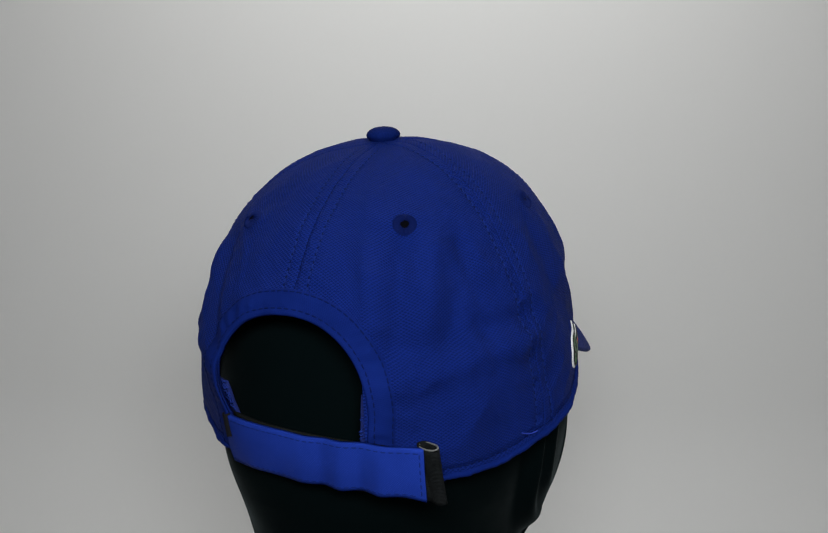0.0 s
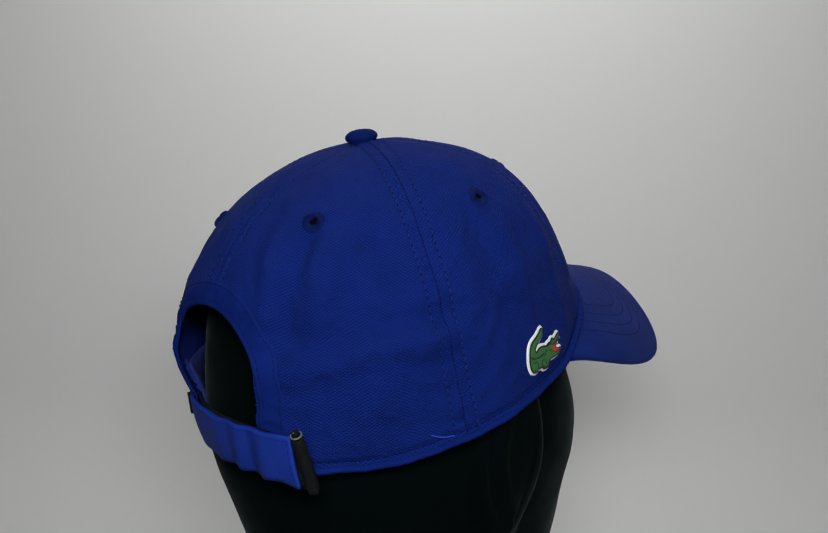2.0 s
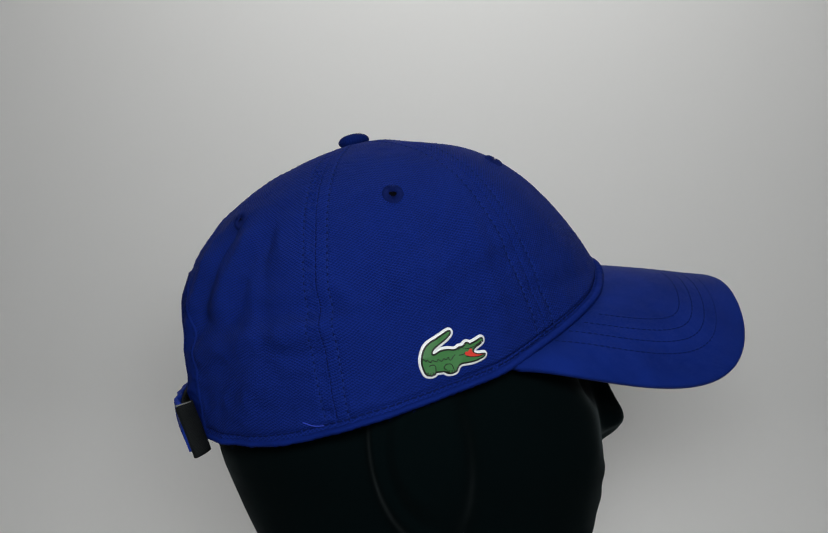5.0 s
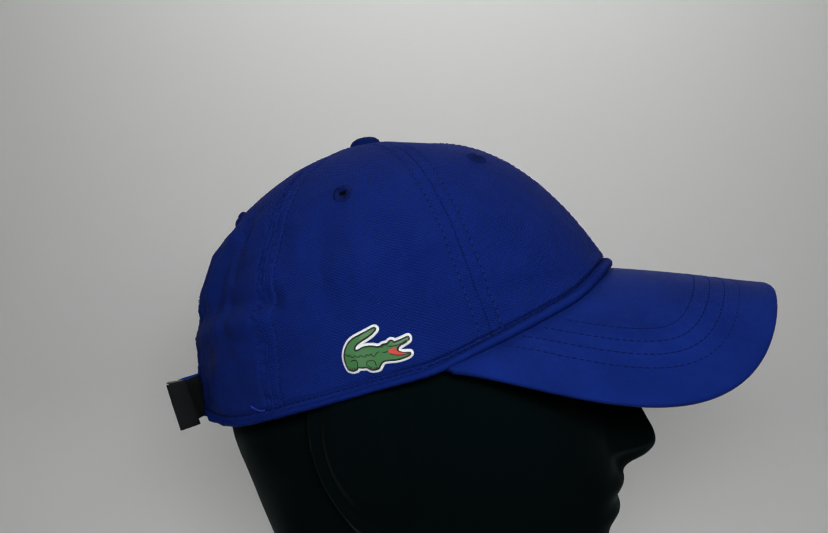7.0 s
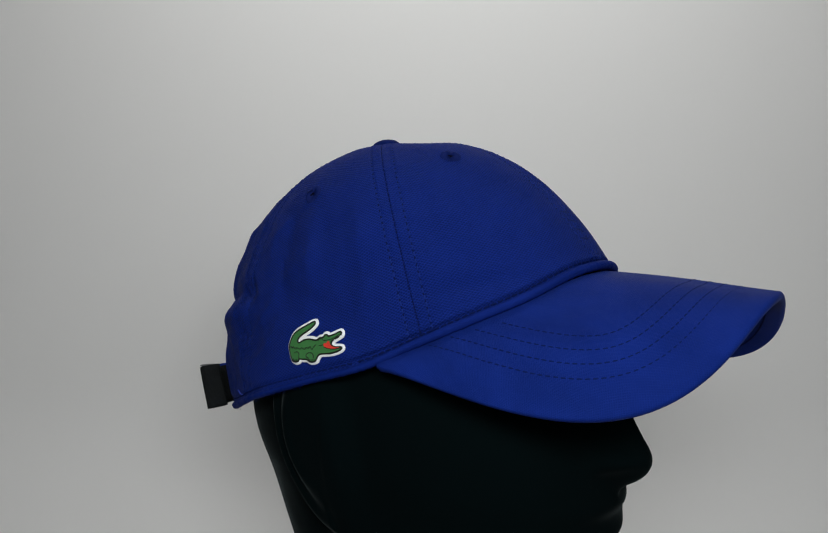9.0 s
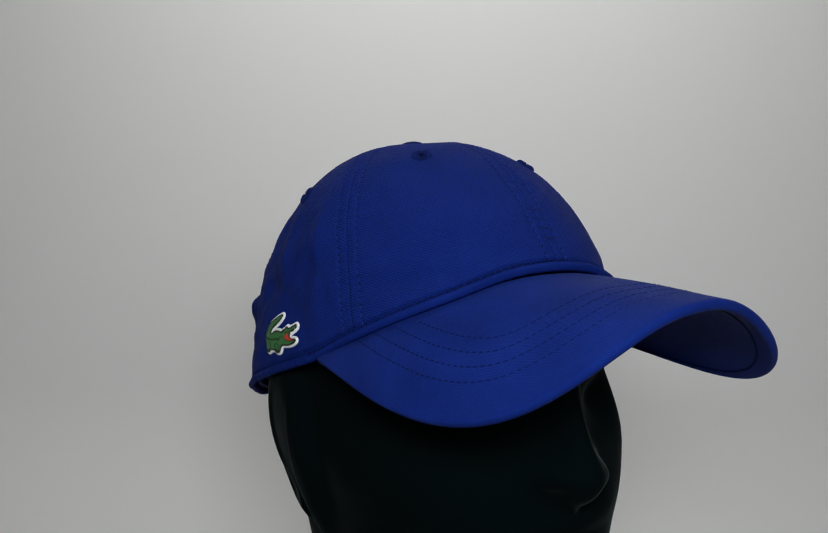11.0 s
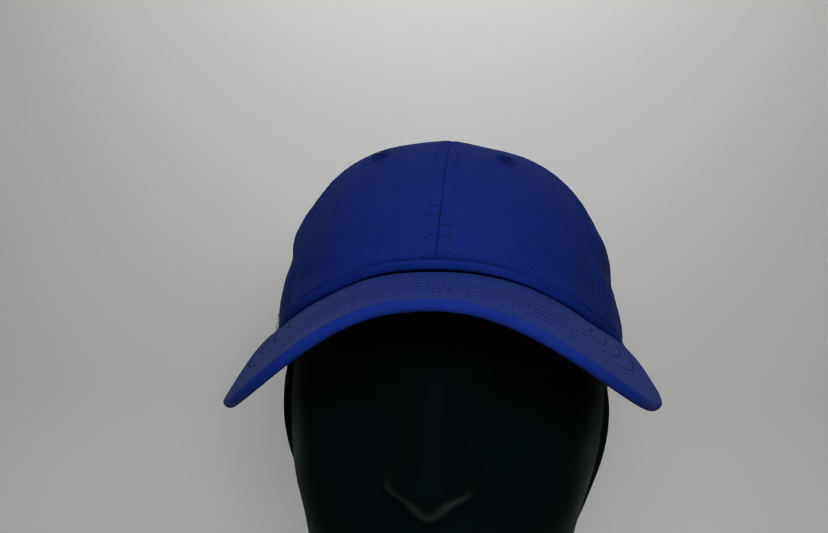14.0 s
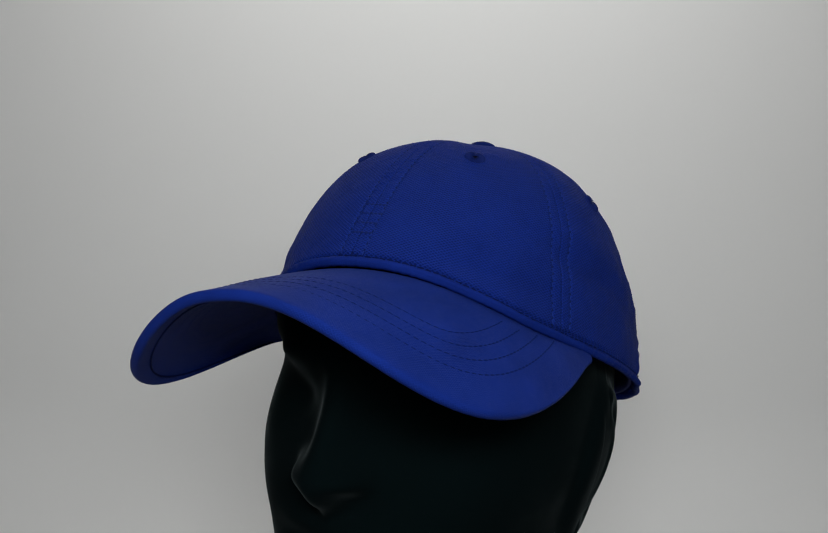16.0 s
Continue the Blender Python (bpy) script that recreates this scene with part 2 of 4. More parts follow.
# ---------------------------------------------------------------- setting
def setting():
    # back sheet: table, sweep and wall in one piece
    prof = [(-0.02, 0.0)]
    y0, rad = 0.42, 0.16
    for k in range(13):
        a = k / 12 * math.pi / 2
        prof.append((y0 - rad + rad * math.sin(a), rad - rad * math.cos(a)))
    prof.append((y0, 1.0))
    V, F = [], []
    for x in (-0.95, 0.95):
        for y, z in prof:
            V.append((x, y, z))
        for y, z in prof[::-1]:
            V.append((x, y + 0.004 if z > 0.05 else y, z - 0.004 if z < 0.3 else z))
    n = 2 * len(prof)
    for k in range(n):
        m = (k + 1) % n
        F.append((k, m, n + m, n + k))
    ob = fix_normals(link_mesh("backdrop", V, F, M_sheet))
    tagged(ob, "matt white back sheet curving up from the table", "backdrop", kind="structure")

    def slab(name, x0, x1, y0, y1, z0, z1, label, mat=None):
        v = [(x, y, z) for x in (x0, x1) for y in (y0, y1) for z in (z0, z1)]
        f = [(0, 1, 3, 2), (4, 6, 7, 5), (0, 4, 5, 1), (2, 3, 7, 6), (0, 2, 6, 4), (1, 5, 7, 3)]
        o = link_mesh(name, v, f, mat or M_surround, smooth=False)
        tagged(o, label, "wall", kind="structure")
        return o

    # unseen surround added to close the place, kept grey to cut bounced light
    slab("wall_left", -1.0, -0.96, -1.6, 0.62, -0.05, 1.1, "unseen plain grey side wall that cuts bounced light")
    slab("wall_right", 0.96, 1.0, -1.6, 0.62, -0.05, 1.1, "unseen plain grey side wall that cuts bounced light")
    slab("wall_back", -0.96, 0.96, 0.58, 0.62, -0.05, 1.1, "unseen plain grey wall behind the back sheet")
    slab("wall_front", -0.96, 0.96, -1.64, -1.6, -0.05, 1.1, "unseen plain grey front wall that cuts bounced light")
    slab("ceiling", -1.0, 1.0, -1.64, 0.62, 1.104, 1.14, "unseen plain grey ceiling that cuts bounced light")
    slab("floor", -1.0, 1.0, -1.64, 0.62, -0.10, -0.054, "unseen plain grey table top under the sheet")


# ---------------------------------------------------------------- mannequin head
def mannequin_head():
    cx, cy = -12.0, -4.0
    zs = [-330, -318, -245, -205, -180, -160, -150, -131, -120, -108, -80, -50, -25, 0, 12, 22, 30, 36]
    wid = [74, 74, 60, 56, 57, 61.5, 63.5, 66.5, 70, 74, 77, 75.5, 71, 61, 53, 43, 30, 4]
    fro = [70, 70, 58, 60, 88, 97, 98, 100, 101, 100, 96, 93, 88, 72, 62, 50, 34, 4]
    bac = [76, 76, 62, 60, 65, 75, 81, 89, 94.2, 98.5, 101, 102, 99, 88, 77, 63, 43, 5]
    rows = np.r_[np.linspace(-330, -180, 20), np.linspace(-178, -30, 112), np.linspace(-28, 36, 34)]
    nphi = 432
    phi = np.linspace(-math.pi, math.pi, nphi, endpoint=False)
    # smooth tables
    def tab(v, z):
        r = np.interp(z, zs, v)
        for d in (5, 10):
            r = 0.5 * r + 0.25 * (np.interp(z - d, zs, v) + np.interp(z + d, zs, v))
        return r
    G = lambda u, s: np.exp(-(u / s) ** 2)
    V = []
    for z in rows:
        a = tab(wid, z) if z < 20 else np.interp(z, zs, wid)
        f = tab(fro, z) if z < 20 else np.interp(z, zs, fro)
        b = tab(bac, z) if z < 20 else np.interp(z, zs, bac)
        L = np.where(np.cos(phi) > 0, f, b)
        n = np.where(np.cos(phi) > 0, 2.4 - 0.32 * math.exp(-((z + 82) / 30) ** 4), 2.12 + 0.2 / (1 + math.exp(-(z + 112) / 8)))
        r = ((np.abs(np.cos(phi)) / L) ** n + (np.abs(np.sin(phi)) / a) ** n) ** (-1 / n)
        ph = phi + radians(0.7)                      # the face looks a touch to the cap's left
        dx = r * np.sin(ph)
        fr = (np.cos(ph) > 0) * 1.0
        # nose: the tip hangs lowest, the wings end higher and flare out
        ax = np.abs(dx)
        zn = z - 7.5 * np.clip(ax / 15.0, 0, 1.1) ** 1.3
        nose = sum(np.interp(zn + d, [-120, -116, -112, -106, -98, -90, -80, -66, -50, -38], [0, 1, 9.5, 18.5, 20, 16.5, 12, 7.0, 3.5, 0]) for d in (-3.5, -1.8, 0, 1.8, 3.5)) / 5
        sig = np.interp(z, [-112, -102, -88, -60, -40], [9, 11.0, 8.5, 7.5, 14])
        r = r + fr * nose * np.exp(-(ax / sig) ** 2.1)
        r = r + fr * 7.5 * np.exp(-((ax - 11.5) / 6.2) ** 2) * G(z + 99, 7.0) / (1 + math.exp((-107 - z) / 1.2))
        # brow ridge over deep-set lids
        r = r - fr * 9.5 * G(ax - 31, 16) * G(z + 74, 11)
        arch = z + 54 + 5.0 * ((ax - 24) / 24) ** 2
        r = r + fr * 3.4 * np.exp(-((ax - 29) / 22) ** 4) * G(arch, 5.5)
        r = r + fr * 4.0 * G(dx, 24) * (G(z + 122, 5.5) + 0.9 * G(z + 136, 5.5))
        r = r + fr * 4.0 * (G(dx - 52, 16) + G(dx + 52, 16)) * G(z + 96, 20)
        r = r - fr * 6.0 * (G(dx - 50, 14) + G(dx + 50, 14)) * G(z + 62, 10)
        # ears: a raised, rounded rim behind a hollow
        y = r * np.cos(phi)
        for side in (1, -1):
            on = (np.sin(phi) * side > 0) * 1.0
            uy = y + 6 + 0.16 * (z + 100)
            u = np.where(uy < 0, uy / 24.0, uy / 17.0)
            v = (z + 97) / 45.0 if side > 0 else (z + 108) / 36.0
            q = np.sqrt(u * u + v * v)
            rim = (9.4 if side > 0 else 5.0) / (1 + np.exp((q - 1.0) * np.where(uy < 0, 20, 8)))
            r = r + on * (rim - (2.4 * G(q - 0.74, 0.11) - 1.2 * G(q - 0.5, 0.09)) / (1 + np.exp((uy + 4) / 3.0)))
        for k in range(nphi):
            V.append(((cx + r[k] * math.sin(phi[k])) * 0.001, (cy + r[k] * math.cos(phi[k])) * 0.001, z * 0.001 + EYE))
    nr = len(rows)
    F = []
    for j in range(nr - 1):
        for k in range(nphi):
            m = (k + 1) % nphi
            F.append((j * nphi + k, j * nphi + m, (j + 1) * nphi + m, (j + 1) * nphi + k))
    F += [tuple(range(nphi))[::-1], tuple(range((nr - 1) * nphi, nr * nphi))]
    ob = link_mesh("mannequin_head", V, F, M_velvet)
    fix_normals(ob)
    return tagged(ob, "black velvet-flocked mannequin head wearing a blue cap", "mannequin")


# ---------------------------------------------------------------- the cap's crown
CENTRE = np.array([-10.5, -12.0, -56.0])
# radius of the crown over azimuth and height, as a short series
CROWN = np.array([99.9, -1.94, 0.99, -0.85, -1.31, 0.63, 0.02, -1.42, -2.08, -3.38, -0.36, -3.62, 8.91, -4.64, 1.32, 3.45, 1.78,
                  2.43, 0.32, 1.53, 1.14, 0.0, 1.74, -2.65, 1.0, 0.27, 0.56, -0.22, 1.04, 1.95, 0.89, -0.12, 1.4, -0.34])


def radius(phi, e):
    s = (e - 0.5) / 1.1
    T = [np.ones_like(s), s]
    for _ in range(5):
        T.append(2 * s * T[-1] - T[-2])
    B, ce = list(T), np.cos(e)
    for k in range(1, 6):
        B += [ce * T[j] * np.cos(k * phi) for j in range(5 if k < 4 else 3)]
    for k in (1, 2):
        B += [ce * T[j] * np.sin(k * phi) for j in range(3)]
    r = sum(c * b for c, b in zip(CROWN, B))
    # the sides and back sit a little closer to the head
    deg, up = np.degrees(phi) % 360, np.degrees(e)
    r = r - 0.55 / (1 + np.exp((62 - np.minimum(deg, 360 - deg)) / 5.0)) / (1 + np.exp((up - 42) / 4))
    r = r + 0.7 * np.exp(-((deg - 236) / 30) ** 2) * np.exp(-((up - 56) / 12) ** 2)
    # the left edge of the opening stands away
    r = r + 1.8 * np.exp(-((deg - 202) / 9) ** 2) * np.exp(-((up - 3) / 11) ** 2)
    # the left foot of the opening tucks in under the strap
    off = (np.degrees(phi) % 360 - 203) / 9.0
    return r - 6.0 * np.exp(-off ** 2) / (1 + np.exp((np.degrees(e) + 9) / 2.5))


def way(phi, e):
    """Direction from the crown's centre: azimuth from the front to the wearer's right, height (degrees)."""
    p, q = np.radians(phi), np.radians(e)
    return np.stack([np.cos(q) * np.sin(p), np.cos(q) * np.cos(p), np.sin(q)], -1)


# larger creases: from and to (azimuth, height), width in degrees, height in millimetres
FOLDS = [(64, 28.5, 76, 23, 3.8, -0.4), (76, 23, 97, 17, 3.8, -0.6), (66, 35, 97, 25, 4.0, 0.4),
         (156, -1, 121, 8, 3.2, 1.4), (156, 6, 121, 14, 3.2, -1.4),
         (158, 27, 159, 8, 2.6, -1.4), (166, 25, 164, 10, 2.4, 0.9), (143, 28, 147, 9, 2.8, -1.0), (150, 28, 152, 11, 2.6, 1.0),
         (142, 29, 136, 2, 2.6, -0.8), (76, 38, 69, 12, 3.0, 0.8), (108, 36, 101, 14, 3.4, -0.9), (96, 38, 90, 20, 3.0, 0.7),
         (54, 19, 29, 21, 2.6, -0.7), (-52, 20, -28, 24, 2.8, -0.7), (-62, 30, -90, 20, 3.6, -1.1), (-66, 37, -92, 28, 4.0, 0.4),
         (-150, 25, -156, 6, 2.6, -1.3), (-142, 26, -147, 6, 2.8, 1.0), (-128, 9, -155, 0, 3.2, 0.6)]


def folds(P):
    """Soft creases of worn cloth, millimetres."""
    flat = P.reshape(-1, 3)
    out = np.empty(len(flat))
    for i, (x, y, z) in enumerate(flat):
        a = noise.noise(Vector((x / 17, y / 17, z / 52)) + Vector((3.1, 0.4, 7.7)))
        b = noise.noise(Vector((x / 34 + z / 60, y / 34, z / 30 - y / 70)) + Vector((11.0, 5.0, 2.0)))
        low = min(1.0, max(0.25, (35 - z) / 60))
        back = min(1.0, max(0.35, (60 - y) / 110))
        c = 1 - 2 * abs(noise.noise(Vector((x / 30 - z / 45, y / 30 + z / 80, z / 38)) + Vector((1.5, 9.0, 4.0))))
        f = 1 - 2 * abs(noise.noise(Vector((x / 13 + z / 25, y / 13 - z / 30, z / 15)) + Vector((6.5, 2.0, 8.0))))
        out[i] = (0.9 * a + 1.5 * b + 1.3 * (c - 0.6) + 0.75 * (f - 0.6)) * low * back
    d = unit(flat - CENTRE)
    phi, e = np.degrees(np.arctan2(d[:, 0], d[:, 1])), np.degrees(np.arcsin(np.clip(d[:, 2], -1, 1)))
    for p0, e0, p1, e1, wide, amp in FOLDS:
        k = math.cos(radians((e0 + e1) / 2))
        ax, ay = (p1 - p0) * k, e1 - e0
        dx, dy = ((phi - p0 + 180) % 360 - 180) * k, e - e0
        n = math.hypot(ax, ay)
        t, s = (dx * ax + dy * ay) / n, (dy * ax - dx * ay) / n
        out += 1.7 * amp * np.exp(-(s / wide) ** 2) * np.exp(-(np.maximum(0, np.maximum(-t, t - n)) / 5.0) ** 2)
    return out.reshape(P.shape[:-1])


def on_crown(d, h=0.0, crease=True):
    phi, e = np.arctan2(d[..., 0], d[..., 1]), np.arcsin(np.clip(d[..., 2], -1, 1))
    r = radius(phi, e)
    P = CENTRE + r[..., None] * d
    if crease:
        P = P + folds(P)[..., None] * d
    return P + np.asarray(h)[..., None] * d if np.ndim(h) else P + h * d


APEX = unit(np.array([-10.5, -38.0, 43.0]) - CENTRE)
HEM_A = [-182, -158, -150, -140, -125, -110, -95, -80, -66, -56, -46, -38, -28, -20, -13, -6, 0, 6, 12, 18, 25, 33, 41, 50, 59, 68, 80,
         93, 106, 118, 128, 138, 150, 164, 182]
HEM_E = [-21.0, -23.2, -23.2, -22.0, -18.6, -13.4, -7.6, -1.9, 4.0, 7.6, 11.2, 14.6, 18.4, 20.8, 22.0, 22.6, 22.5, 22.0, 21.2, 19.4,
         16.6, 13.8, 10.8, 6.8, 2.6, -2.6, -6.9, -11.1, -15.0, -18.9, -21.8, -23.3, -23.6, -21.8, -21.0]


def hem(phi):
    phi = (np.asarray(phi, float) + 180) % 360 - 180
    e = np.interp(phi, HEM_A, HEM_E)
    for d in (2.0, 4.0):
        e = 0.5 * e + 0.25 * (np.interp(phi - d, HEM_A, HEM_E) + np.interp(phi + d, HEM_A, HEM_E))
    return e + np.interp(np.abs(phi), [0, 60, 85, 150, 160], [0, 0, 0.8, 0.8, 0.3])


def arc(d0, d1, v):
    w = np.arccos(np.clip((d0 * d1).sum(-1), -1, 1))[..., None]
    return unit((np.sin((1 - v) * w) * d0 + np.sin(v * w) * d1) / np.sin(w))


# back opening: an arch between its two upright sides
ARCH_M, ARCH_W, ARCH_TOP, ARCH_FOOT = 183.2, 19.4, 11.4, -9.0


def arch_e(phi):
    u = np.clip(np.abs((np.asarray(phi) % 360 - ARCH_M) / ARCH_W), 0, 1)
    return ARCH_FOOT + (ARCH_TOP - ARCH_FOOT) * np.sqrt(1 - u ** 2.3)


def arch_v(phi):
    """How far along its column a column of the back ends at the arch."""
    d1 = way(phi, hem(phi))
    lo, hi = 0.3, 1.0
    for _ in range(30):
        m = 0.5 * (lo + hi)
        d = arc(APEX[None], d1[None], np.array([[m]]))[0]
        if math.degrees(math.asin(d[2])) > arch_e(math.degrees(math.atan2(d[0], d[1]))):
            lo = m
        else:
            hi = m
    return lo


SEAMS = [-0.8, 52.6, 114.8, 181.3, 242.5, 303.8, 359.2]     # front, right front, right back, back, left back, left front
ROWS = np.r_[np.linspace(0.03, 0.95, 170), np.linspace(0.954, 1.0, 12)]


def column(phi, v):
    """Point v along the line from the top button to the hem at azimuth phi; the right front seam bows forward."""
    phi, v = np.broadcast_arrays(np.asarray(phi, float), v)
    d1 = way(phi, hem(phi))
    D = arc(np.broadcast_to(APEX, d1.shape), d1, v[..., None])
    bow = np.interp(phi % 360, [0, 52.6, 114.8, 360], [0, -3.4, 0, 0]) / 97
    return unit(D + (bow * np.sin(math.pi * v))[..., None] * unit(np.cross(APEX, d1)))


def panel_grid(a0, a1, nc, v_end, edge0, edge1):
    """Outer points of a panel between two hem azimuths; edge0, edge1: it ends in a seam there."""
    c = np.linspace(0, 1, nc)
    if edge0:
        c = np.r_[0, 0.002, 0.004, 0.008, 0.012, c[3:]]
    if edge1:
        c = np.r_[c[:-3], 1 - 0.012, 1 - 0.008, 1 - 0.004, 1 - 0.002, 1]
    c = np.unique(np.sort(c))
    phi = a0 + (a1 - a0) * c
    ve = np.array([v_end(p) for p in phi])
    v = ROWS[None, :] * ve[:, None]
    D = column(phi[:, None], v)
    P = on_crown(D)
    seg = np.linalg.norm(np.diff(P, axis=0), axis=-1)
    s = np.vstack([np.zeros(P.shape[1]), np.cumsum(seg, axis=0)])
    h = np.zeros(P.shape[:2])
    for on, dist in ((edge0, s), (edge1, s[-1] - s)):
        if on:
            h += -0.75 * np.exp(-(dist / 0.26) ** 2) - 0.6 * np.exp(-((dist - 5.2) / 0.7) ** 2) + 0.15 * np.exp(-((dist - 3.0) / 2.2) ** 4)
    h += 0.2 * np.minimum(1, s / 12) * np.minimum(1, (s[-1] - s) / 12)
    # puckers where the seam tape is stitched down
    L = np.concatenate([np.zeros((P.shape[0], 1)), np.cumsum(np.linalg.norm(np.diff(P, axis=1), axis=-1), axis=1)], axis=1)
    for on, dist, k, a in ((edge0, s, 0.3, a0), (edge1, s[-1] - s, 1.9, a1)):
        if on:
            # the seam allowance lies on the back side of the rear side seams and gathers there
            amp = 1.1 if (a == a0 and abs(a - 114.8) < 1) or (a == a1 and abs(a - 242.5) < 1) else 0.3
            pull = np.interp(L, np.cumsum(np.tile([2.6, 0.55, 0.55], 90)) + 1.2 * np.sin(np.arange(270) // 3 * 1.7 + k), np.tile([0.0, 1.0, 0.0], 90))
            h -= 1.5 * amp * pull * np.exp(-((dist - 2.6) / 1.9) ** 4) * np.clip((L - 20) / 30, 0, 1) * (0.6 + 0.4 * np.sin(L / 7.0 + k))
            fade = np.clip((L - 8) / 45, 0.12, 1)
            w = 0.55 + 0.45 * np.sin(L / 11.0 + 2 * k)
            h += 0.55 * amp * np.exp(-((dist - 2.7) / 1.9) ** 2) * (np.sin(L / 1.7 + 2.4 * np.sin(L / 5.3 + k) + k) - 0.5) * w * fade
            h += 0.5 * amp * np.exp(-((dist - 3.2) / 1.7) ** 2) * (np.sin(L / 0.8 + 3.0 * np.sin(L / 4.1 + 2 * k) + 1.6 * np.sin(L / 2.3 + k) + dist * 0.5) - 0.6) * (1.15 - w) * fade
    if v_end(a0) == 1.0 and v_end(a1) == 1.0:
        rise = np.interp(np.abs((phi + 180) % 360 - 180), [0, 60, 75, 170], [2.7, 2.7, 3.4, 3.5])[:, None]
        back_up = np.abs((phi + 180) % 360 - 180)[:, None]
        h -= np.interp(back_up, [0, 66, 80, 170], [2.5, 2.5, 1.0, 0.8]) * np.exp(-((L[:, -1:] - L - rise) / 1.05) ** 2)
    P = P + h[..., None] * D
    uv = np.stack([s - s[-1] / 2, L], -1)
    return P, D, uv


def build_crown(cap):
    full = lambda p: 1.0
    for a0, a1 in zip(SEAMS[:-1], SEAMS[1:]):
        lo, hi = ARCH_M - ARCH_W, ARCH_M + ARCH_W
        if a1 > lo and a0 < hi:      # a back panel, cut by the opening
            side = lo if a0 < lo else hi
            segs = [(a0, side, 132, full, True, False), (side, a1, 50, arch_v, False, True)] if a0 < lo else \
                   [(a0, side, 50, arch_v, True, False), (side, a1, 132, full, False, True)]
        else:
            segs = [(a0, a1, 180, full, True, True)]
        V, F, U = [], [], []
        for s in segs:
            P, D, uv = panel_grid(*s)
            Q = P - 1.3 * D
            nu, nv = P.shape[:2]
            base, n = len(V), nu * nv
            V += list(loc(P.reshape(-1, 3))) + list(loc(Q.reshape(-1, 3)))
            U += list(uv.reshape(-1, 2)) * 2
            F += grid_faces(nu, nv, base) + grid_faces(nu, nv, base + n, True)
            for i in range(nu - 1):
                F.append((base + i * nv + nv - 1, base + (i + 1) * nv + nv - 1, base + n + (i + 1) * nv + nv - 1, base + n + i * nv + nv - 1))
        ob = link_mesh("crown_panel", V, F, M_crown, cap, "", np.array(U))


def seam_dirs(phi, v):
    return column(np.full(len(v), float(phi)), np.asarray(v))


def side_path(D, off):
    """A line on the crown beside the line D, off millimetres to one side."""
    P = on_crown(D)
    T = unit(np.gradient(P, axis=0))
    S = unit(np.cross(T, D))
    return unit(P + off * S - CENTRE)


def build_seams(cap):
    for phi in SEAMS[:-1]:
        end = 0.985 if abs(phi - 181.3) > 1 else arch_v(181.3) - 0.005
        D = seam_dirs(phi, np.linspace(0.10, end, 90))
        for off in (-5.2, 5.2):
            d = side_path(D, off)
            stitches("seam_stitching", on_crown(d, 0.0), d, cap, M_seam_thread, length=2.0, gap=1.25, w=0.30, h=0.32)
            # dark bars in the stitch gaps stand in for shade in the needle holes
            stitches("needle_hole_shade", on_crown(d, -0.1), d, cap, M_thread, length=1.25, gap=2.0, w=0.32, h=0.2, start=2.0)
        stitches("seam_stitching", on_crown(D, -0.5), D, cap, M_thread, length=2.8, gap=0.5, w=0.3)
    # bar tacks across the front seam
    for v in (0.80, 0.835, 0.87, 0.905):
        D = seam_dirs(-0.8, np.array([v - 0.01, v, v + 0.01]))
        a, b = side_path(D, -5.6)[1], side_path(D, 5.6)[1]
        d = arc(a[None], b[None], np.linspace(0, 1, 14)[:, None])
        stitches("tack_stitching", on_crown(d, 0.1), d, cap, M_eyelet, length=1.8, gap=0.4, w=0.5, h=0.4)


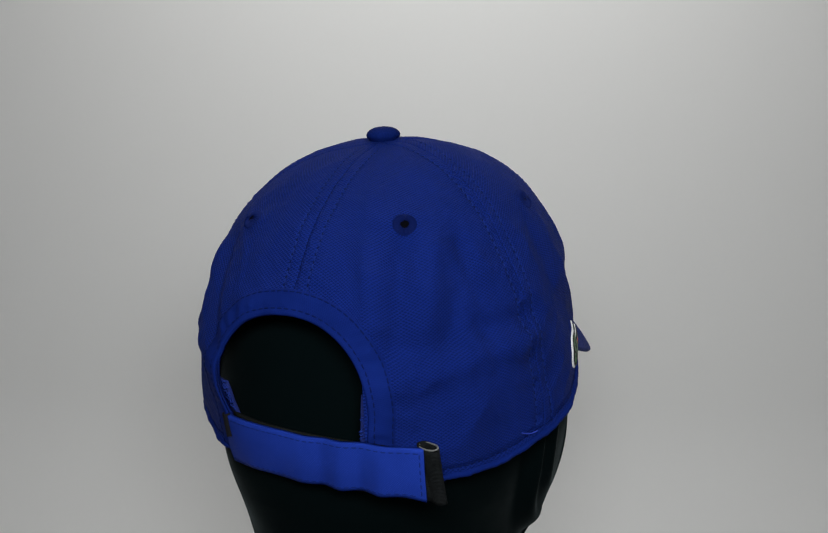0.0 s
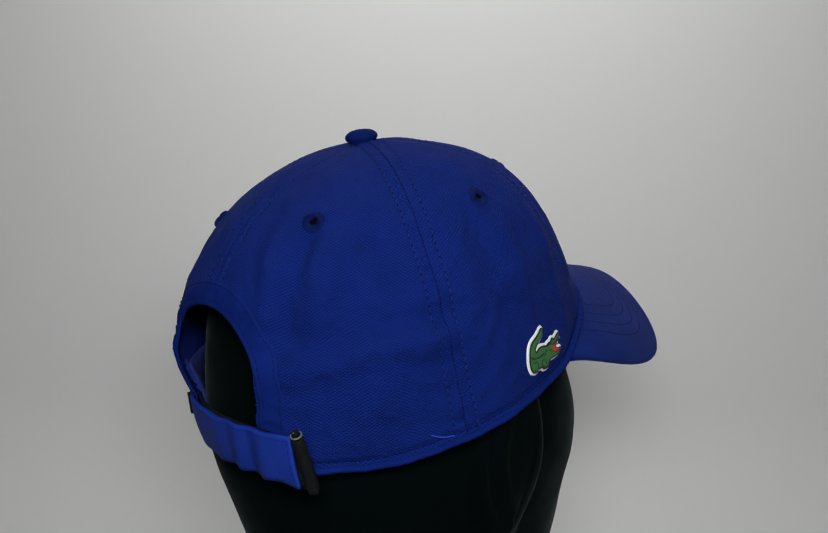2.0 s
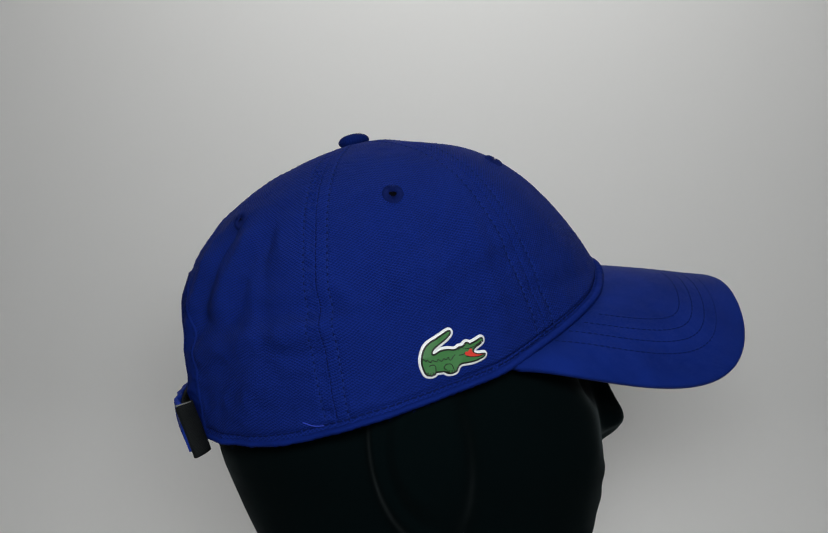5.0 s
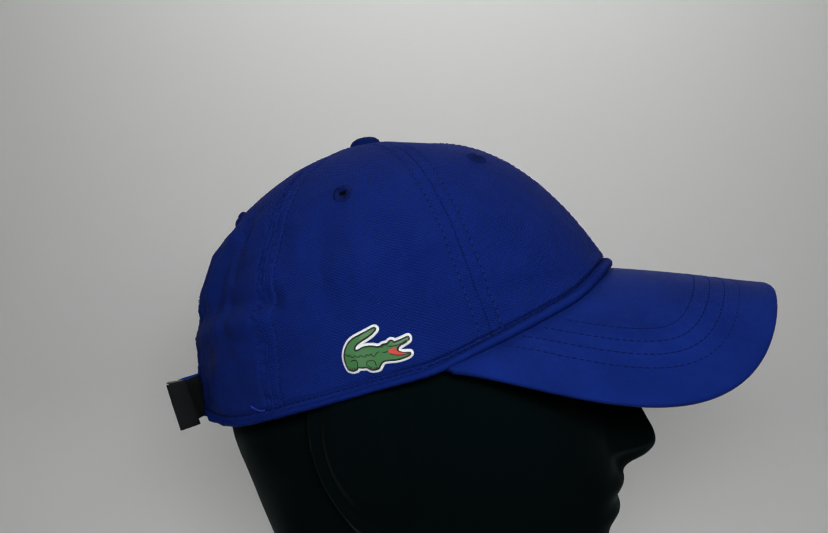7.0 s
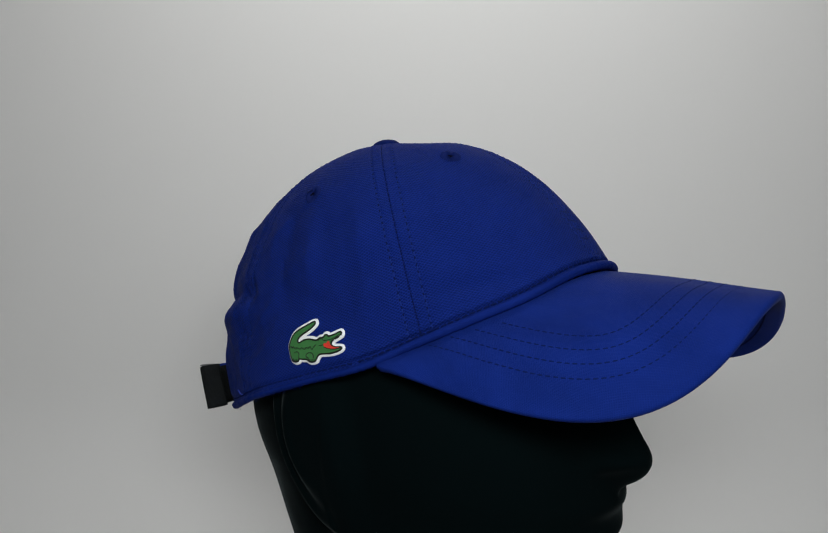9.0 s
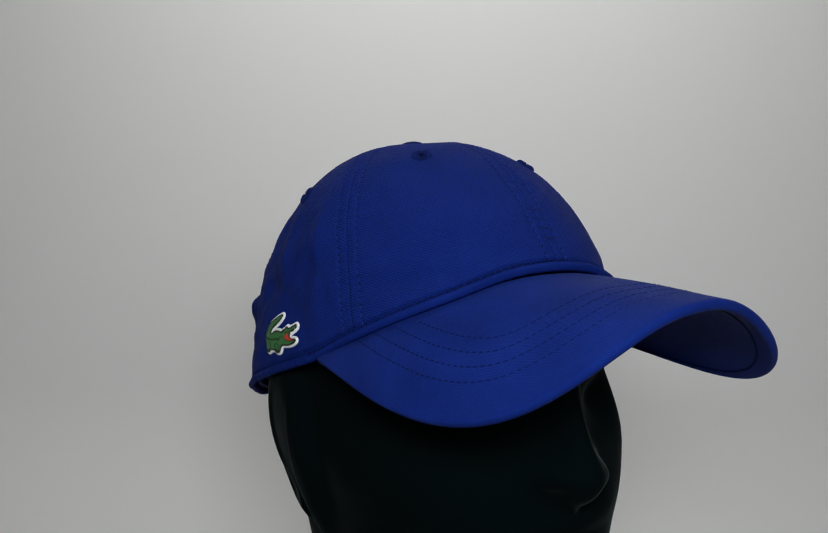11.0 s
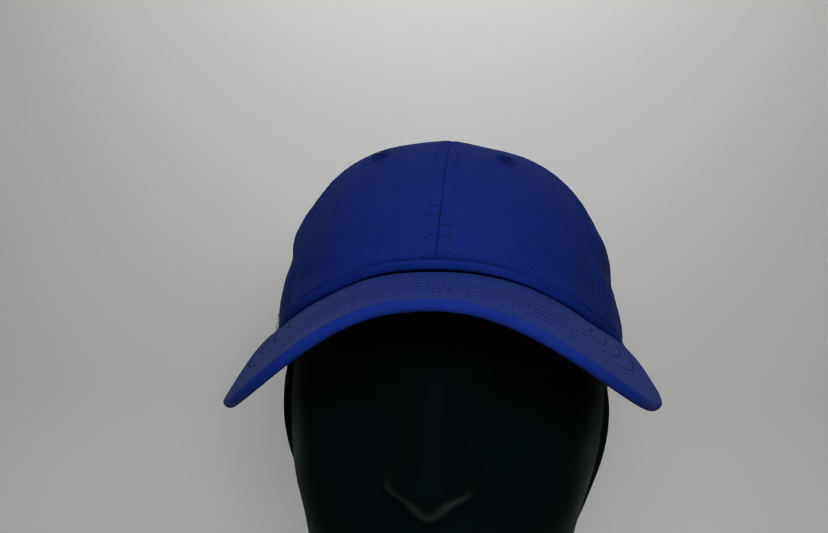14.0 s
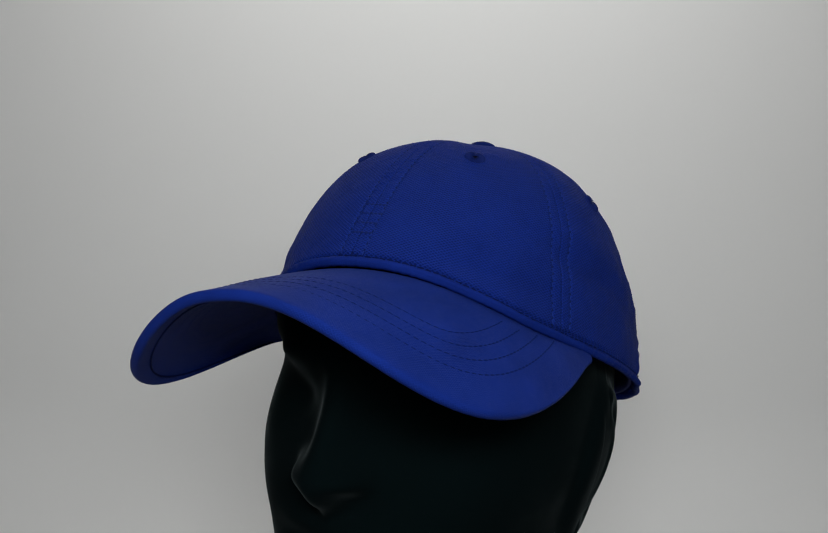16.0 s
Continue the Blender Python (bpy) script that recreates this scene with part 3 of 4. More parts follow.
def build_edges(cap):
    # rolled edge along the hem, from one side of the opening round the front to the other
    phi = np.linspace(-157.4, 162.5, 640)
    D = way(phi, hem(phi))
    P = on_crown(D, 0.0)
    fat = np.interp(np.abs(phi), [0, 50, 66, 80, 170], [2.1, 2.0, 1.8, 1.5, 1.4])
    fat = fat + 0.09 * np.sin(phi * 2.1 + 2 * np.sin(phi * 0.37)) + 0.09 * np.sin(phi * 3.7 + 3 * np.sin(phi * 0.21))
    T = unit(np.gradient(P, axis=0))
    seg = 12
    ang = np.linspace(0, 2 * math.pi, seg, endpoint=False)
    B = np.cross(T, D)
    V = P[:, None] + ((0.3 + 0.9 * fat)[:, None] * np.cos(ang))[..., None] * D[:, None] + (fat[:, None] * np.sin(ang))[..., None] * B[:, None]
    L = np.r_[0, np.cumsum(np.linalg.norm(np.diff(P, axis=0), axis=1))]
    F = []
    n = len(P)
    for i in range(n - 1):
        for k in range(seg):
            m = (k + 1) % seg
            F.append((i * seg + k, i * seg + m, (i + 1) * seg + m, (i + 1) * seg + k))
    F += [tuple(range(seg))[::-1], tuple(range((n - 1) * seg, n * seg))]
    fix_normals(link_mesh("hem_roll", loc(V.reshape(-1, 3)), F, M_binding, cap, "", np.stack([np.repeat(L, seg), np.tile(ang * 2, n)], 1)))
    up = np.interp(np.abs(phi), [0, 60, 75, 170], [1.6, 1.6, 2.0, 2.1])
    d = way(phi, hem(phi) + up)
    # darker front thread puts the hem groove's shade into the stitch colour
    for part_of, mat in ((np.abs(phi) < 72, M_thread), (phi > 72, M_row_thread), (phi < -72, M_row_thread)):
        deep = -0.9 * np.exp(-(phi[part_of] / 66) ** 8)
        stitches("hem_stitching", on_crown(d[part_of], deep), d[part_of], cap, mat, length=2.5, gap=0.75, w=0.36, h=0.25)

    # folded binding round the opening's arch
    ph = np.linspace(ARCH_M - ARCH_W + 0.05, ARCH_M + ARCH_W - 0.05, 90)
    ph = ARCH_M + ARCH_W * np.sin(np.linspace(-math.pi / 2, math.pi / 2, 90)) * 0.9995
    D0 = way(ph, arch_e(ph))
    left = way(np.full(14, ARCH_M - ARCH_W), np.linspace(-23.0, ARCH_FOOT - 0.8, 14))
    right = way(np.full(14, ARCH_M + ARCH_W), np.linspace(ARCH_FOOT - 0.8, -23.0, 14))
    D0 = np.vstack([left, D0, right])
    P0, _ = resample(on_crown(D0), 0.9)
    D0 = unit(P0 - CENTRE)
    P0 = on_crown(D0)
    T = unit(np.gradient(P0, axis=0))
    for _ in range(6):
        T[1:-1] = unit(T[:-2] + 2 * T[1:-1] + T[2:])
    S = np.cross(T, D0)
    if (S[len(S) // 2, 2]) < 0:
        S = -S
    offs = np.array([-0.3, -0.45, 0.1, 1.0, 2.2, 3.2, 4.4, 5.8, 7.2, 8.4, 9.2, 9.9, 10.2])
    hs = np.array([-1.6, 0.1, 0.85, 1.0, 0.75, 0.95, 1.0, 1.0, 1.0, 0.85, 0.6, 0.4, -0.3])
    grid = []
    L = np.r_[0, np.cumsum(np.linalg.norm(np.diff(P0, axis=0), axis=1))]
    for o, h in zip(offs, hs):
        d = unit(P0 + o * S - CENTRE)
        pk = (0.42 * np.sin(L / 1.0 + 2.6 * np.sin(L / 8.0) + 1.3 * np.sin(L / 3.1) + 0.25 * o) * (0.6 + 0.4 * np.sin(L / 9.0 + 1.0)) + 0.2 * np.sin(L / 2.6 + 1.0)) * math.exp(-((o - 5.4) / 2.8) ** 4)
        grid.append(on_crown(d, h * 0.8 + 0.1 + pk))
    grid = np.stack(grid, 1)
    uv = np.stack([np.repeat(L[:, None], len(offs), 1), np.repeat(offs[None], len(L), 0)], -1)
    sheet("opening_binding", grid, grid - 0.7 * D0[:, None], uv, M_binding, cap)
    for o in (2.2, 9.0):
        d = unit(P0 + o * S - CENTRE)
        stitches("opening_stitching", on_crown(d, 0.85), d, cap, M_row_thread, length=2.4, gap=0.8, w=0.28, h=0.3)

    # terry sweatband inside, its ends just showing in the opening
    a = np.linspace(-157.9, 165.7, 220)
    hgt = np.linspace(0.6, 17.5, 8)
    E = hem(a)[:, None] + hgt[None]
    d = way(np.repeat(a[:, None], 8, 1), E)
    P = on_crown(d, -3.2, crease=False)
    jit = np.random.RandomState(3).rand(*P.shape[:2]) * 0.8
    P = P + jit[..., None] * d
    sheet("sweatband", P, P - 1.6 * d, np.stack([np.repeat(a[:, None] * 1.6, 8, 1), E * 1.6], -1), M_terry, cap, "blue terry sweatband, ends fraying in the opening")

    # loops of the terry that show at both ends of the sweatband
    rng = random.Random(9)
    for a0, a1, n, e0, e1 in ((-158.4, -155.0, 80, -12.5, -4.5), (163.8, 165.6, 50, -14.5, -7.0)):
        V, F = [], []
        for _ in range(n):
            p, e = rng.uniform(a0, a1), rng.uniform(e0, e1)
            d = way(p, e)
            c = on_crown(d[None], -2.6 + rng.uniform(-0.5, 0.5), crease=False)[0]
            ex = unit(np.array([rng.gauss(0, 1), rng.gauss(0, 1), rng.gauss(0, 1)]))
            ex = unit(ex - (ex @ d) * d)
            r, b = rng.uniform(0.35, 0.65), len(V)
            for k in range(7):
                t = math.pi * k / 6
                q = c + r * math.cos(t) * ex + r * 1.5 * math.sin(t) * d
                nrm, side = unit(math.cos(t) * ex + math.sin(t) * d), np.cross(ex, d)
                V += [q + 0.2 * nrm, q + 0.2 * side, q - 0.2 * nrm, q - 0.2 * side]
            for k in range(6):
                for m in range(4):
                    w = (m + 1) % 4
                    F.append((b + 4 * k + m, b + 4 * k + w, b + 4 * k + 4 + w, b + 4 * k + 4 + m))
        tagged(fix_normals(link_mesh("terry_pile", loc(V), F, M_loop, cap, "blue terry loops at the end of the sweatband")), kind="stuff")

    # short frayed fibres under the hem
    rng = random.Random(5)
    V, F = [], []
    for _ in range(170):
        p = rng.choice((rng.uniform(58, 112), rng.uniform(58, 112), rng.uniform(-150, -70), rng.uniform(112, 160)))
        d = way(p, float(hem(p)) - 1.1)
        q = on_crown(d[None], rng.uniform(-1.5, 0.6))[0]
        dirn = unit(np.array([rng.gauss(0, 0.6), rng.gauss(0, 0.6), -1.0]) + 0.5 * d)
        ln, sd = rng.uniform(0.3, 1.0), unit(np.cross(dirn, d))
        b = len(V)
        bend = rng.uniform(-0.6, 0.6) * sd
        for t, w in ((0, 0.05), (0.5, 0.045), (1, 0.02)):
            c = q + dirn * ln * t + bend * t * t
            V += [c - sd * w, c + sd * w, c + d * w * 1.6]
        for r in range(2):
            for k in range(3):
                m = (k + 1) % 3
                F.append((b + 3 * r + k, b + 3 * r + m, b + 3 * r + 3 + m, b + 3 * r + 3 + k))
    tagged(link_mesh("frayed_fibres", loc(V), F, M_eyelet, cap, "short frayed blue fibres"), kind="stuff")

    # loose pale thread by the right back seam
    d = way(np.linspace(124.7, 118.8, 24), -15.8 - 0.75 * np.sin(np.linspace(0.1, 2.6, 24)))
    sweep("loose_thread", on_crown(d, 0.9), d, 0.28, 0.28, M_tack, cap, "pale blue loose thread", seg=6)


def build_button(cap):
    d = APEX
    P = on_crown(d[None], crease=False)[0] + 0.3 * d
    up = unit(np.array([0.0, -0.22, 0.97]))
    ex = unit(np.cross(np.array([0, 1.0, 0]), up))
    ey = np.cross(up, ex)
    prof = [(0.01, 5.6), (2.2, 5.5), (4.4, 5.1), (6.2, 4.3), (7.4, 3.2), (7.9, 2.0), (7.6, 0.9), (6.8, 0.2), (6.2, -0.8)]
    n = 36
    V, U = [], []
    for r, z in prof:
        for k in range(n):
            a = 2 * math.pi * k / n
            rr = r * (1 + 0.015 * math.sin(3 * a + 1))
            V.append(P + rr * math.cos(a) * ex + rr * math.sin(a) * ey + z * up)
            U.append((rr * math.cos(a), rr * math.sin(a)))
    F = [(j * n + k, j * n + (k + 1) % n, (j + 1) * n + (k + 1) % n, (j + 1) * n + k) for j in range(len(prof) - 1) for k in range(n)]
    fix_normals(link_mesh("top_button", loc(V), F, M_button, cap, "", np.array(U)))


def build_eyelets(cap):
    for phi, e in ((157.6, 33.3), (-155.7, 33.4), (103.7, 46.2), (-101.0, 46.5), (39.5, 60.8), (-34.8, 61.2)):
        c = way(phi, e)
        ex = unit(np.cross(c, np.array([0, 0, 1.0])))
        ey = np.cross(c, ex)
        n, prof = 168, [(1.9, -1.0), (1.7, 0.1), (1.85, 0.65), (2.3, 0.95), (3.1, 1.05), (3.9, 0.8), (4.5, 0.2), (4.8, -0.9)]
        V, U = [], []
        base = on_crown(c[None])[0]
        for j, (r, h) in enumerate(prof):
            for k in range(n):
                a = 2 * math.pi * k / n
                rib = 0.5 * math.cos(28 * a + 0.8 * math.sin(3 * a)) * (1 if 1 <= j <= 6 else 0)
                rr = r * (1 + 0.03 * math.sin(2 * a + phi)) + (0.15 * math.cos(28 * a) if j >= 6 else 0)
                d = unit(base + rr * (math.cos(a) * ex + math.sin(a) * ey) - CENTRE)
                V.append(on_crown(d[None], h + rib + 0.35)[0])
                U.append((rr * math.cos(a), rr * math.sin(a)))
        F = [(j * n + k, j * n + (k + 1) % n, (j + 1) * n + (k + 1) % n, (j + 1) * n + k) for j in range(len(prof) - 1) for k in range(n)]
        ring = fix_normals(link_mesh("eyelet", loc(V), F, M_eyelet, cap, "blue embroidered eyelet", np.array(U)))
        # black disc laid on the cloth stands in for the shade inside the hole
        V = [on_crown(c[None], 0.5)[0] + 1.95 * (math.cos(2 * math.pi * k / 16) * ex + math.sin(2 * math.pi * k / 16) * ey) for k in range(16)]
        link_mesh("eyelet_hole_shade", loc(V), [tuple(range(16))], M_hole_shade, ring, "black disc drawing the shade in the eyelet hole")


# ---------------------------------------------------------------- brim
EDGE_X = [-14.59, 89.26, -2.18, -6.58, 1.01, 0.25, 2.56]
EDGE_Y = [25.48, 142.1, -1.67, -9.12, -2.32, 1.05, 1.3]
EDGE_Z = [-50.16, -18.26, 9.89, 2.64, -1.61, -2.83, 0.64]


def brim_edge(p):
    c, s = (lambda k: np.cos(k * p)), (lambda k: np.sin(k * p))
    X = sum(w * b for w, b in zip(EDGE_X, (1 + 0 * p, c(1), c(3), c(5), c(7), c(2), c(4))))
    Y = sum(w * b for w, b in zip(EDGE_Y, (1 + 0 * p, s(1), s(3), s(5), s(7), c(1), s(2))))
    Z = sum(w * b for w, b in zip(EDGE_Z, (1 + 0 * p, c(2), c(4), c(6), c(8), c(1), c(3))))
    Z = Z + 1.4 * np.exp(-((p - 2.25) / 0.5) ** 2)
    return np.stack([X, Y, Z], -1)


def build_brim(cap):
    n, m = 150, 40
    p = np.linspace(0, math.pi, n)
    E = brim_edge(p)
    phi = np.interp(p, [0, math.pi / 2, math.pi], [66.0, -0.8, -69.0])
    d = way(phi, hem(phi) - np.interp(np.abs(phi), [0, 50, 66], [3.1, 2.4, 0.9]))
    H = on_crown(d, -3.2, crease=False)
    w = np.linspace(0, 1, m)
    S = H[:, None] + (E - H)[:, None] * w[None, :, None]
    nrm = np.cross(np.gradient(S, axis=0), np.gradient(S, axis=1))
    nrm = unit(nrm)
    nrm[nrm[..., 2] < 0] *= -1
    bulge = (2.6 * np.abs(np.cos(p)) + 0.6)[:, None] * 4 * w * (1 - w)
    ln = np.linalg.norm(E - H, axis=1)
    S = S + (bulge * np.minimum(1, ln / 40)[:, None])[..., None] * nrm
    Nn = np.cross(np.gradient(S, axis=0), np.gradient(S, axis=1))
    Nn = unit(Nn)
    Nn[Nn[..., 2] < 0] *= -1
    for _ in range(8):
        Nn[1:-1] = unit(Nn[:-2] + 2 * Nn[1:-1] + Nn[2:])
    half = 1.75
    lift = 1.4 * np.sin(p)[:, None]
    thick = half + 0.75 * np.sin(p)[:, None]      # the front edge is rolled fuller than the sides
    out = unit(E - S[:, -3])
    ring = []
    for j in range(m):
        ring.append(S[:, j] + (half + lift) * Nn[:, j] + (thick - half) * max(0, (w[j] - 0.7) / 0.3) ** 2 * Nn[:, j])
    top_n = m
    for a in np.linspace(90, -90, 9)[1:-1]:
        ring.append(S[:, -1] + (lift + (thick - half) / 2) * Nn[:, -1] + (thick + half) / 2 * math.sin(radians(a)) * Nn[:, -1] + 1.7 * math.cos(radians(a)) * out)
    for j in range(m - 1, -1, -1):
        ring.append(S[:, j] - (half - lift) * Nn[:, j])
    G = np.stack(ring, 1)
    L = np.r_[0, np.cumsum(np.linalg.norm(np.diff(E, axis=0), axis=1))]
    W = np.cumsum(np.linalg.norm(np.diff(G, axis=1, prepend=G[:, :1]), axis=-1), axis=1)
    uv = np.stack([np.repeat((L - L[-1] / 2)[:, None], G.shape[1], 1), W], -1)
    nv = G.shape[1]
    F = grid_faces(n, nv) + [tuple(range(nv)), tuple(range((n - 1) * nv, n * nv))[::-1]]
    ob = fix_normals(link_mesh("brim", loc(G.reshape(-1, 3)), F, M_brim, cap, "stiff curved blue cloth brim with stitched rows", uv.reshape(-1, 2)))
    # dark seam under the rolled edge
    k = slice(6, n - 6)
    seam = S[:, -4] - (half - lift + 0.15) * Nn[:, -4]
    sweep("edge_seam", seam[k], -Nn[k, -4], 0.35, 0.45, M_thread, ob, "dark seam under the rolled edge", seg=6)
    # rows of stitching, even distances in from the edge
    for inset in (15.0, 21.5, 28.0, 34.8):
        top, bot, tn = [], [], []
        for i in range(n):
            dist = np.array([np.min(np.linalg.norm(E - S[i, j], axis=1)) for j in range(m)])
            if dist[2] < inset:
                continue
            k = np.where(dist >= inset)[0][-1]
            f = 0 if k + 1 >= m else (dist[k] - inset) / (dist[k] - dist[k + 1] + 1e-9)
            j = min(k + 1, m - 1)
            top.append((1 - f) * S[i, k] + f * S[i, j] + (half + lift[i] + 0.05) * Nn[i, k])
            bot.append((1 - f) * S[i, k] + f * S[i, j] - (half - lift[i] + 0.05) * Nn[i, k])
            tn.append(Nn[i, k])
        if len(top) > 10:
            stitches("brim_stitching", np.array(top), np.array(tn), cap, M_row_thread, w=0.36, h=0.16)
            stitches("brim_stitching", np.array(bot), -np.array(tn), cap, M_seam_thread)
    return


# ---------------------------------------------------------------- strap
def build_strap(cap):
    top = spline([(-54, -98.5, -79.5), (-45, -107.0, -79.5), (-25, -114.5, -80.0), (-2, -119, -80.4), (20, -119.8, -80.2), (34, -119, -80.0), (42, -117.5, -80.0)], 90)
    low = spline([(-50, -95.5, -100.5), (-40, -102.0, -100), (-24, -108, -99.8), (-1, -113, -99.8), (21, -113.8, -99.6), (34, -113.7, -99.8), (42, -112.0, -100.5)], 90)
    w = np.linspace(0, 1, 14)
    G = top[:, None] * (1 - w)[None, :, None] + low[:, None] * w[None, :, None]
    N = unit(np.cross(np.gradient(G, axis=0), np.gradient(G, axis=1)))
    if N[45, 7, 1] > 0:
        N = -N
    L = np.r_[0, np.cumsum(np.linalg.norm(np.diff(top, axis=0), axis=1))]
    turn = np.sin(L[:, None] / 3.4 + 1.2 * np.sin(L / 11.0)[:, None] + 1.1 * w[None])
    wave = 0.95 * (turn + 0.35 * turn * np.abs(turn)) * np.interp(L, [0, 38, 58, 88, 100], [0.1, 0.15, 0.8, 1, 0.5])[:, None] * (0.45 + 0.55 * w[None])
    belly = 0.9 * np.sin(math.pi * w)[None]
    G = G + (wave + belly)[..., None] * N
    uv = np.stack([np.repeat(L[:, None], 14, 1), np.repeat(w[None] * 21, 90, 0)], -1)
    strap = sheet("strap", G, G - 1.8 * N, uv, M_strap, cap, "blue cloth adjusting strap across the opening")
    for j in (1, 12):
        k = np.clip(np.arange(2, 87), 0, 89)
        stitches("strap_stitching", G[k, j] + 0.03 * N[k, j], N[k, j], strap, M_strap_thread, w=0.28, h=0.15)
    stitches("strap_stitching", G[86, 1:13] + 0.03 * N[86, 1:13], N[86, 1:13], strap, M_strap_thread, w=0.28, h=0.15)
    # black lining strap behind it
    t2 = spline([(-50, -97.5, -77.5), (-43, -103.5, -77.5), (-24, -111.8, -78.0), (-2, -116.3, -78.6), (20, -117.1, -79.0), (34, -116.3, -79.4), (44, -114.0, -79.6)], 50) - np.array([0, 0, 1.3])
    l2 = t2 + np.array([1, 5.6, -20.0])
    w = np.linspace(0, 1, 6)
    G2 = t2[:, None] * (1 - w)[None, :, None] + l2[:, None] * w[None, :, None]
    N2 = unit(np.cross(np.gradient(G2, axis=0), np.gradient(G2, axis=1)))
    if N2[25, 3, 1] > 0:
        N2 = -N2
    L2 = np.linspace(0, 100, 50)
    sheet("lining_strap", G2, G2 - 1.0 * N2, np.stack([np.repeat(L2[:, None], 6, 1), np.repeat(w[None] * 18, 50, 0)], -1), M_elastic, cap, "black ribbed elastic behind the strap")

    # black elastic keeper: an open flattened loop at the strap's end, and its band back to the crown
    def loop(name, p_top, p_low, along, thick, a, b, wall, mat, label):
        axis = p_low - p_top
        u = unit(along - (along @ unit(axis)) * unit(axis))
        v = unit(np.cross(axis, u))
        V, U = [], []
        nz, n = 14, 32
        for shell in (0, 1):
            for j in range(nz):
                f = j / (nz - 1)
                q = p_top + axis * f
                for k in range(n):
                    t = 2 * math.pi * k / n
                    r = 1 + 0.03 * math.sin(5 * t + 3 * f)
                    aa, bb = a - wall * shell, b - wall * shell
                    c, s = math.cos(t), math.sin(t)
                    V.append(q + u * aa * r * abs(c) ** 0.8 * (1 if c > 0 else -1) + v * bb * r * s)
                    U.append((t * (a + b) / 2, f * 24))
        F = []
        N_ = nz * n
        for shell in (0, 1):
            for j in range(nz - 1):
                for k in range(n):
                    m = (k + 1) % n
                    q = (shell * N_ + j * n + k, shell * N_ + j * n + m, shell * N_ + (j + 1) * n + m, shell * N_ + (j + 1) * n + k)
                    F.append(q if not shell else q[::-1])
        for j in (0, nz - 1):
            for k in range(n):
                m = (k + 1) % n
                F.append((j * n + k, j * n + m, N_ + j * n + m, N_ + j * n + k))
        return fix_normals(link_mesh(name, loc(V), F, mat, cap, label, np.array(U)))

    keeper = loop("keeper_loop", np.array([42.8, -114.6, -79.2]), np.array([43.8, -106.2, -100.6]), np.array([0.86, -0.53, 0]), 5, 5.4, 2.5, 0.9, M_elastic, "black ribbed elastic keeper loop")
    t = np.linspace(0, 2 * math.pi, 41)
    u = unit(np.array([0.86, -0.53, 0]))
    v = unit(np.cross(np.array([1.0, 8.4, -21.4]), u))
    c = np.cos(t)
    P = np.array([42.8, -114.6, -79.0]) + (4.9 * np.abs(c) ** 0.8 * np.sign(c))[:, None] * u + (2.05 * np.sin(t))[:, None] * v
    sweep("cut_edge", P, np.broadcast_to(np.array([0, 0, 1.0]), P.shape), 0.35, 0.4, M_cut, keeper, "grey speckled cut edge of the elastic", seg=6)
    loop("strap_ring", np.array([-49.5, -103.4, -78.6]), np.array([-48.0, -102.0, -88.0]), np.array([0.5, -0.85, 0]), 4, 2.6, 1.7, 0.5, M_black, "dark grey folded strap anchor")


